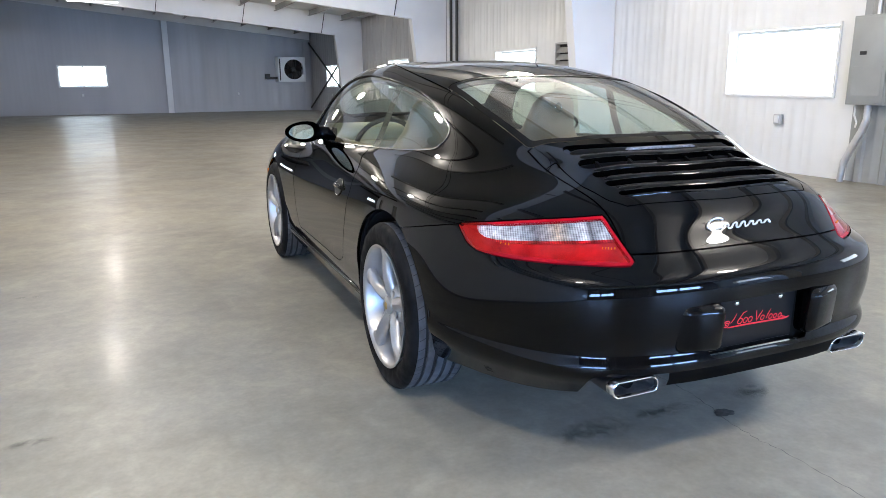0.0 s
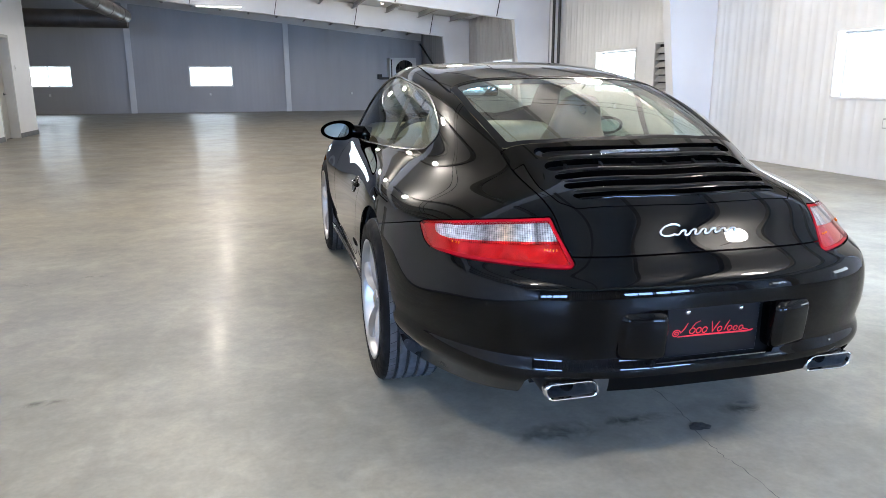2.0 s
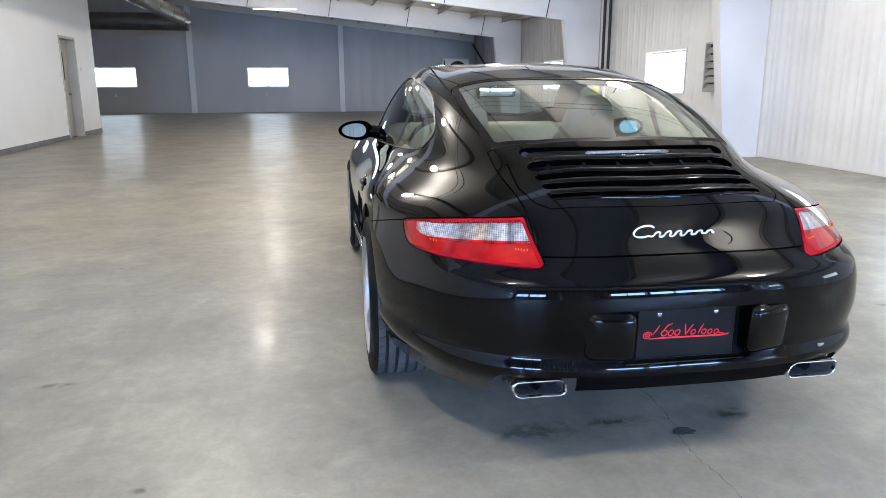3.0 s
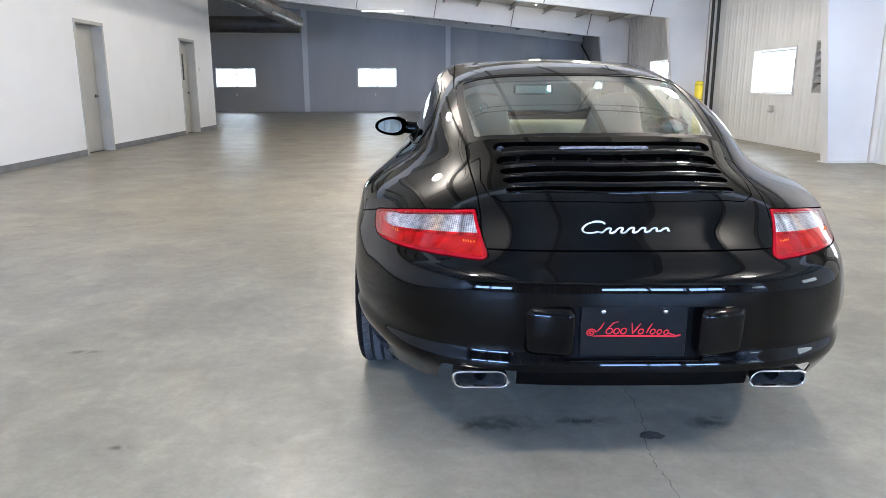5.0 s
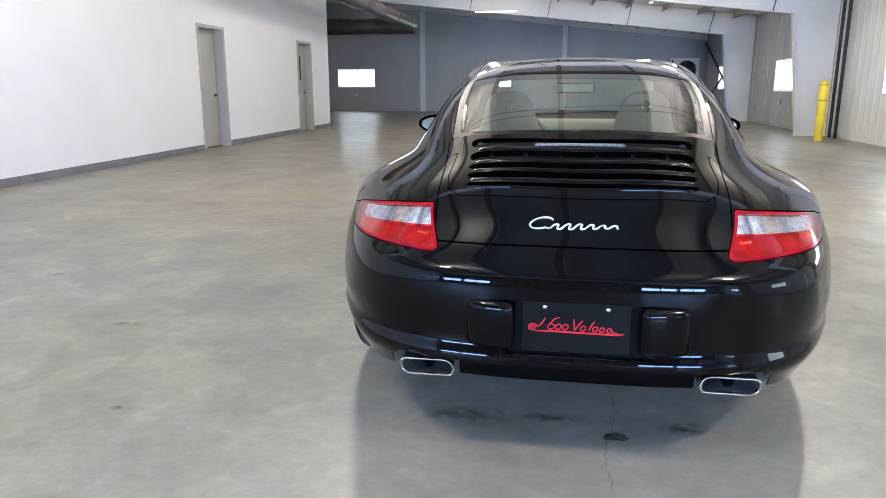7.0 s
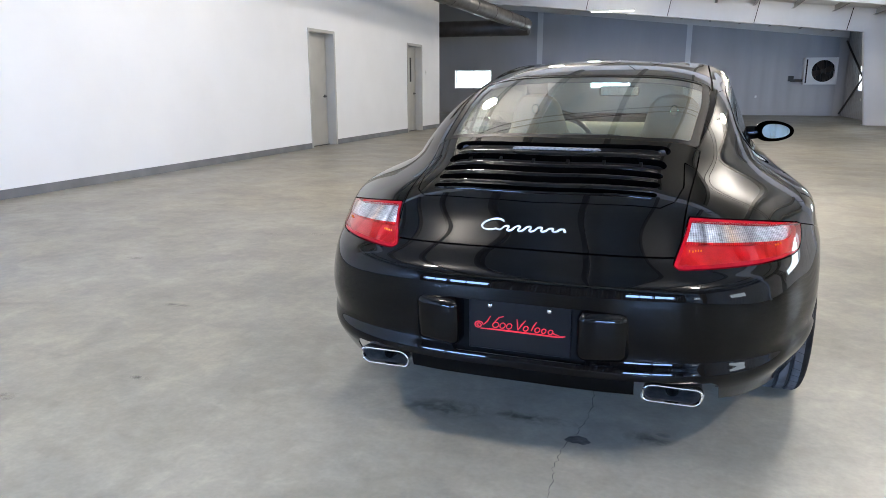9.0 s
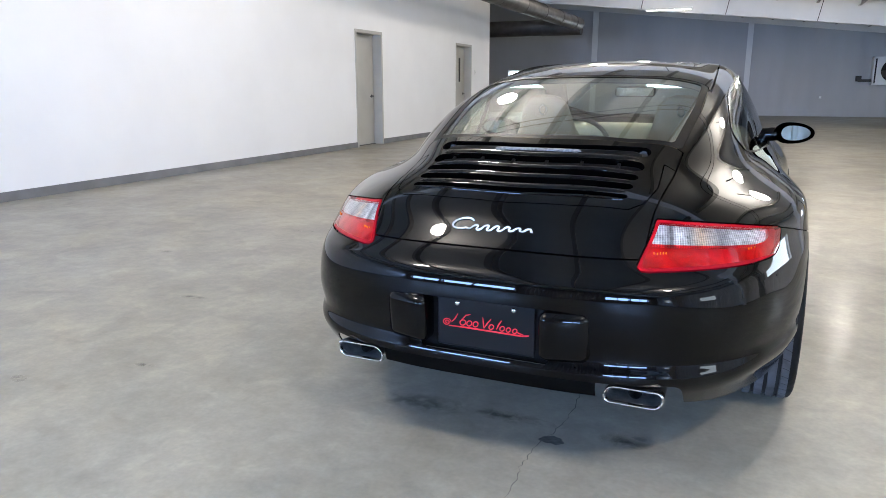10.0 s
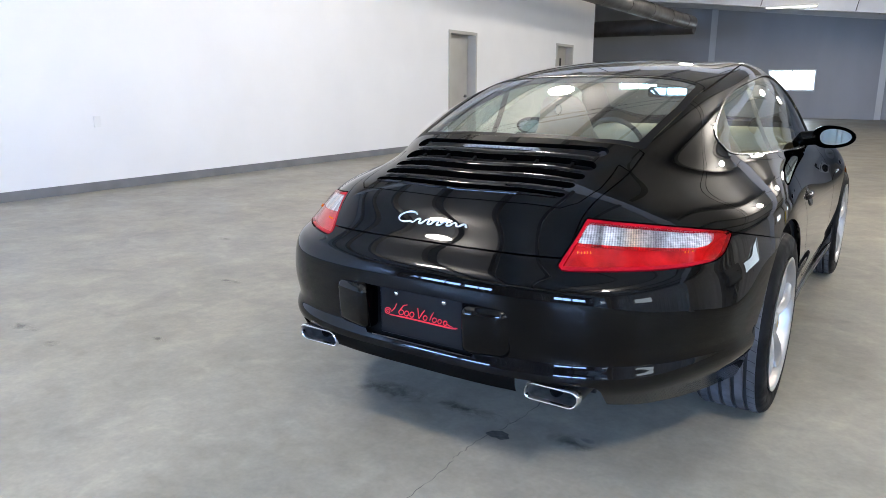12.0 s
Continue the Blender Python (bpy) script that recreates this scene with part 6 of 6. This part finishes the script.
part("switch_toggle", rbox(-0.008, 0.008, -0.02, -0.0105, -0.015, 0.015, 0.003), M_VENT, sw)
po = holder("wall_outlet", "small white wall outlet low on the partition", "outlet", at=pose(WL, 1.9, 0.75, 0, 0, 90))
part("outlet_plate", rbox(-0.04, 0.04, -0.008, 0.0, -0.06, 0.06, 0.003), M_STEEL_WHITE, po)

# electrical panel and its conduits
ep = holder("electrical_panel", "grey metal electrical panel fixed to the wall", "electrical panel")
y0, y1 = 2.72, 3.18
part("panel_box", rbox(5.82, 5.978, y0, y1, 0.88, 1.84, 0.006), M_GREY_PAINT, ep)
pd = part("panel_door", rbox(5.807, 5.8195, y0 + 0.02, y1 - 0.02, 0.9, 1.82, 0.004), M_GREY_PAINT, ep)
part("panel_latch", rbox(5.8, 5.8065, y1 - 0.2, y1 - 0.12, 1.42, 1.46, 0.003), M_DARK, pd, "dark latch")
part("panel_cover", rbox(5.8035, 5.8068, y0 + 0.06, y1 - 0.06, 0.98, 1.3, 0.001, 1), M_GREY_PAINT, pd)
bm = bmesh.new()
path = [(5.9, 2.95, 0.88), (5.9, 2.95, 0.72), (5.89, 2.99, 0.58), (5.87, 3.07, 0.4), (5.86, 3.14, 0.22), (5.86, 3.16, 0.0)]
fine = []
for i in range(len(path) - 1):
    for t in range(8):
        fine.append(tuple(np.array(path[i]) * (1 - t / 8) + np.array(path[i + 1]) * t / 8))
fine.append(path[-1])
tube(bm, fine, [0.036 + 0.003 * (i % 2) for i in range(len(fine))], 14)
thing("flexible_conduit", bm, M_GALV, "bright flexible metal conduit from the panel to the floor", "conduit")
bm = bmesh.new()
tube(bm, [(5.92, 3.12, 0.88), (5.92, 3.12, 0.76), (5.93, 3.09, 0.68), (5.93, 3.1, 0.62)], 0.01, 8)
thing("panel_cable", bm, M_STEEL_WHITE, "pale cable looping below the panel", "cable")
for y in (2.86, 2.98):
    bm = bmesh.new()
    tube(bm, [(5.93, y, 1.84), (5.93, y, 3.2)], 0.022, 10)
    thing("rigid_conduit", bm, M_GALV, "straight metal conduit above the panel", "conduit", "panel conduits")


# wall fan on the end wall
def make_fan(x0, x1, z0, z1):
    f = holder("wall_fan", "white boxed wall fan with a dark round opening and wire guard", "fan")
    y0, y1 = YF - 0.6, YF - 0.025
    cx, cz = (x0 + x1) / 2 + 0.09, (z0 + z1) / 2
    bm = bmesh.new()
    for a, b, c, d in ((x0, x0 + 0.05, z0, z1), (x1 - 0.05, x1, z0, z1), (x0 + 0.05, x1 - 0.05, z0, z0 + 0.05), (x0 + 0.05, x1 - 0.05, z1 - 0.05, z1)):
        box(bm, a, b, y0, y1, c, d)
    part("fan_housing", bm, M_STEEL_WHITE, f)
    bm = bmesh.new()
    ring, outer = [], []
    for k in range(40):
        a = 2 * math.pi * k / 40
        ring.append(bm.verts.new((cx + 0.4 * math.cos(a), y0 + 0.04, cz + 0.4 * math.sin(a))))
        m_ = max(abs(math.cos(a)), abs(math.sin(a)))
        outer.append(bm.verts.new((min(max(cx + 0.55 * math.cos(a) / m_, x0 + 0.05), x1 - 0.05), y0 + 0.04, min(max(cz + 0.45 * math.sin(a) / m_, z0 + 0.05), z1 - 0.05))))
    for k in range(40):
        bm.faces.new((ring[k], ring[(k + 1) % 40], outer[(k + 1) % 40], outer[k]))
    part("fan_panel", bm, M_STEEL_WHITE, f)
    bm = bmesh.new()
    box(bm, x0 + 0.05, x1 - 0.05, y1 - 0.05, y1 - 0.04, z0 + 0.05, z1 - 0.05)
    part("fan_back", bm, M_DARK, f)
    for k in range(4):
        bm = bmesh.new()
        a = math.radians(20 + 90 * k)
        q = []
        for rr, w in ((0.06, 0.05), (0.2, 0.1), (0.37, 0.13)):
            for s in (-1, 1):
                q.append(bm.verts.new((cx + rr * math.cos(a) - s * w * math.sin(a), y0 + 0.16 + s * 0.05, cz + rr * math.sin(a) + s * w * math.cos(a))))
        bm.faces.new((q[0], q[1], q[3], q[2]))
        bm.faces.new((q[2], q[3], q[5], q[4]))
        bmesh.ops.solidify(bm, geom=bm.faces[:], thickness=0.006)
        part("fan_blade", bm, M_DUCT, f)
    bm = bmesh.new()
    lathe(bm, [(y0 + 0.1, 0.001), (y0 + 0.1, 0.08), (y0 + 0.35, 0.08), (y0 + 0.35, 0.001)], 24, "y")
    bmesh.ops.translate(bm, verts=bm.verts[:], vec=(cx, 0, cz))
    part("fan_motor", bm, M_PIPE, f, "dark motor")
    for xx in (-0.24, -0.08, 0.08, 0.24):
        bm = bmesh.new()
        w = math.sqrt(0.4 ** 2 - xx ** 2)
        tube(bm, [(cx + xx, y0 + 0.03, cz - w), (cx + xx, y0 + 0.03, cz + w)], 0.009, 6)
        part("guard_wire", bm, M_DUCT, f)
    bm = bmesh.new()
    box(bm, x0 - 0.42, x0, y0 + 0.2, y0 + 0.3, z0 + 0.1, z0 + 0.2)
    box(bm, x0 - 0.5, x0 - 0.32, y0 + 0.15, y0 + 0.35, z0 + 0.12, z0 + 0.32)
    part("fan_bracket", bm, M_PIPE, f, "dark gas valve and bracket")
    return f


make_fan(4.47, 5.6, 1.18, 2.17)


# ducts
def make_duct(name, pts, r, label):
    bm = bmesh.new()
    fine, rad = [], []
    for a, b in zip(pts[:-1], pts[1:]):
        m = max(2, int((Vector(b) - Vector(a)).length / 0.3))
        for k in range(m):
            t = k / m
            fine.append(tuple(np.array(a) * (1 - t) + np.array(b) * t))
            rad.append(r)
    fine.append(pts[-1])
    rad.append(r)
    tube(bm, fine, rad, 28)
    d = thing(name, bm, M_DUCT, label, "duct")
    for a, b in zip(pts[:-1], pts[1:]):
        m = max(1, int((Vector(b) - Vector(a)).length / 1.5))
        for k in range(m):
            t = (k + 0.5) / m
            c = np.array(a) * (1 - t) + np.array(b) * t
            e = (np.array(b) - np.array(a)) / np.linalg.norm(np.array(b) - np.array(a))
            bm = bmesh.new()
            tube(bm, [tuple(c - e * 0.02), tuple(c + e * 0.02)], r + 0.008, 28)
            part("duct_band", bm, M_DUCT, d)
    return d


make_duct("air_duct", [(-4.62, 20.0, 3.03), (-4.72, 17.0, 3.05), (-4.8, 12.0, 3.1), (-4.85, 8.0, 3.15)], 0.2, "dark galvanised round duct hung under the roof")
make_duct("air_duct", [(-4.55, 20.15, 2.95), (-7.0, 20.15, 2.95), (-12.0, 20.15, 2.95)], 0.25, "dark galvanised round cross duct hung under the roof")

# high bay lamps and the tube light
for lx, ly, lz in LAMP_XYZ:
    h = holder("high_bay_lamp", "round high bay lamp, switched on, on a short rod", "ceiling lamp", "high bay lamps", at=pose(lx, ly, lz))
    bm = bmesh.new()
    lathe(bm, [(0.165, 0.001), (0.165, 0.05), (0.172, 0.055), (0.195, 0.055), (0.2, 0.045), (0.2, 0.001)], 24, "z")
    part("lamp_housing", bm, M_VENT, h)
    bm = bmesh.new()
    tube(bm, [(0, 0, 0.198), (0, 0, roof_z(lx) - lz - (0.182 if lx < 0 else 0.0))], 0.012, 8)
    part("hanger", bm, M_PIPE, h)
tl = holder("tube_light", "slim fluorescent tube light under a rafter, switched on", "tube light")
part("light_body", rbox(-2.75, -1.35, 20.85, 20.95, 3.43, 3.49, 0.008), M_STEEL_WHITE, tl)
bm = bmesh.new()
tube(bm, [(-2.7, 20.9, 3.415), (-1.4, 20.9, 3.415)], 0.014, 10)
part("tube", bm, M_TUBE, tl, "glowing tube")


# marks on the floor
def crack(pts, w, name, label):
    bm = bmesh.new()
    rng = random.Random(7)
    fine = []
    for (a, b), (c, d) in zip(pts[:-1], pts[1:]):
        for k in range(9):
            t = k / 9
            fine.append((a + (c - a) * t + rng.uniform(-0.006, 0.006), b + (d - b) * t + rng.uniform(-0.004, 0.004)))
    fine.append(pts[-1])
    left, right = [], []
    for i, (x, y) in enumerate(fine):
        ww = w * rng.uniform(0.25, 1.0)
        left.append(bm.verts.new((x - ww, y, 0.0012)))
        right.append(bm.verts.new((x + ww, y, 0.0012)))
    for i in range(len(fine) - 1):
        bm.faces.new((left[i], right[i], right[i + 1], left[i + 1]))
    return thing(name, bm, M_CRACK, label, "crack", kind="stuff")


def stain(cx, cy, rx, ry, mat, label, seed, name="floor_stain"):
    bm = bmesh.new()
    rng = random.Random(seed)
    ph = [rng.uniform(0, 6.28) for _ in range(4)]
    vs = []
    for k in range(48):
        a = 2 * math.pi * k / 48
        r = 1 + 0.12 * math.sin(2 * a + ph[0]) + 0.1 * math.sin(3 * a + ph[1]) + 0.07 * math.sin(7 * a + ph[2])
        vs.append(bm.verts.new((cx + rx * r * math.cos(a), cy + ry * r * math.sin(a), 0.0016)))
    bm.faces.new(vs)
    return thing(name, bm, mat, label, "stain", kind="stuff")


crack([(0.12, 0.3), (0.15, 0.0), (0.144, -0.27), (0.155, -0.48), (0.135, -0.64), (0.1, -0.8), (0.097, -0.92), (0.112, -1.04), (0.1, -1.25), (0.13, -1.6)], 0.0017, "floor_crack", "thin irregular crack in the concrete floor")
stain(0.142, -0.705, 0.036, 0.03, M_STAIN, "small dark oily spot on the concrete", 3)
stain(0.41, -0.58, 0.026, 0.014, M_FAINT, "faint small oil spot on the concrete", 5)
# soft darker patches on the concrete below the tail
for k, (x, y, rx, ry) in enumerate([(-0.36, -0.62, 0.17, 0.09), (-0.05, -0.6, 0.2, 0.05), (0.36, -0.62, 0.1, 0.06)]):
    stain(x, y, rx, ry, M_DARK_FILM, "faint darker patch on the concrete behind the car", 60 + k, "floor_dark_patch")
for k, (x, y, rx, ry) in enumerate([(-2.1, 0.1, 0.11, 0.02), (-1.6, -0.75, 0.05, 0.016), (-2.3, -1.0, 0.13, 0.03), (-1.95, -1.05, 0.06, 0.022), (-2.6, 1.9, 0.12, 0.03), (-2.3, 2.0, 0.07, 0.02), (1.9, 0.4, 0.09, 0.02), (-3.1, 0.9, 0.08, 0.02)]):
    stain(x, y, rx, ry * 1.6, M_DARK_FILM, "faint grey scuff on the concrete", 20 + k, "floor_scuff")
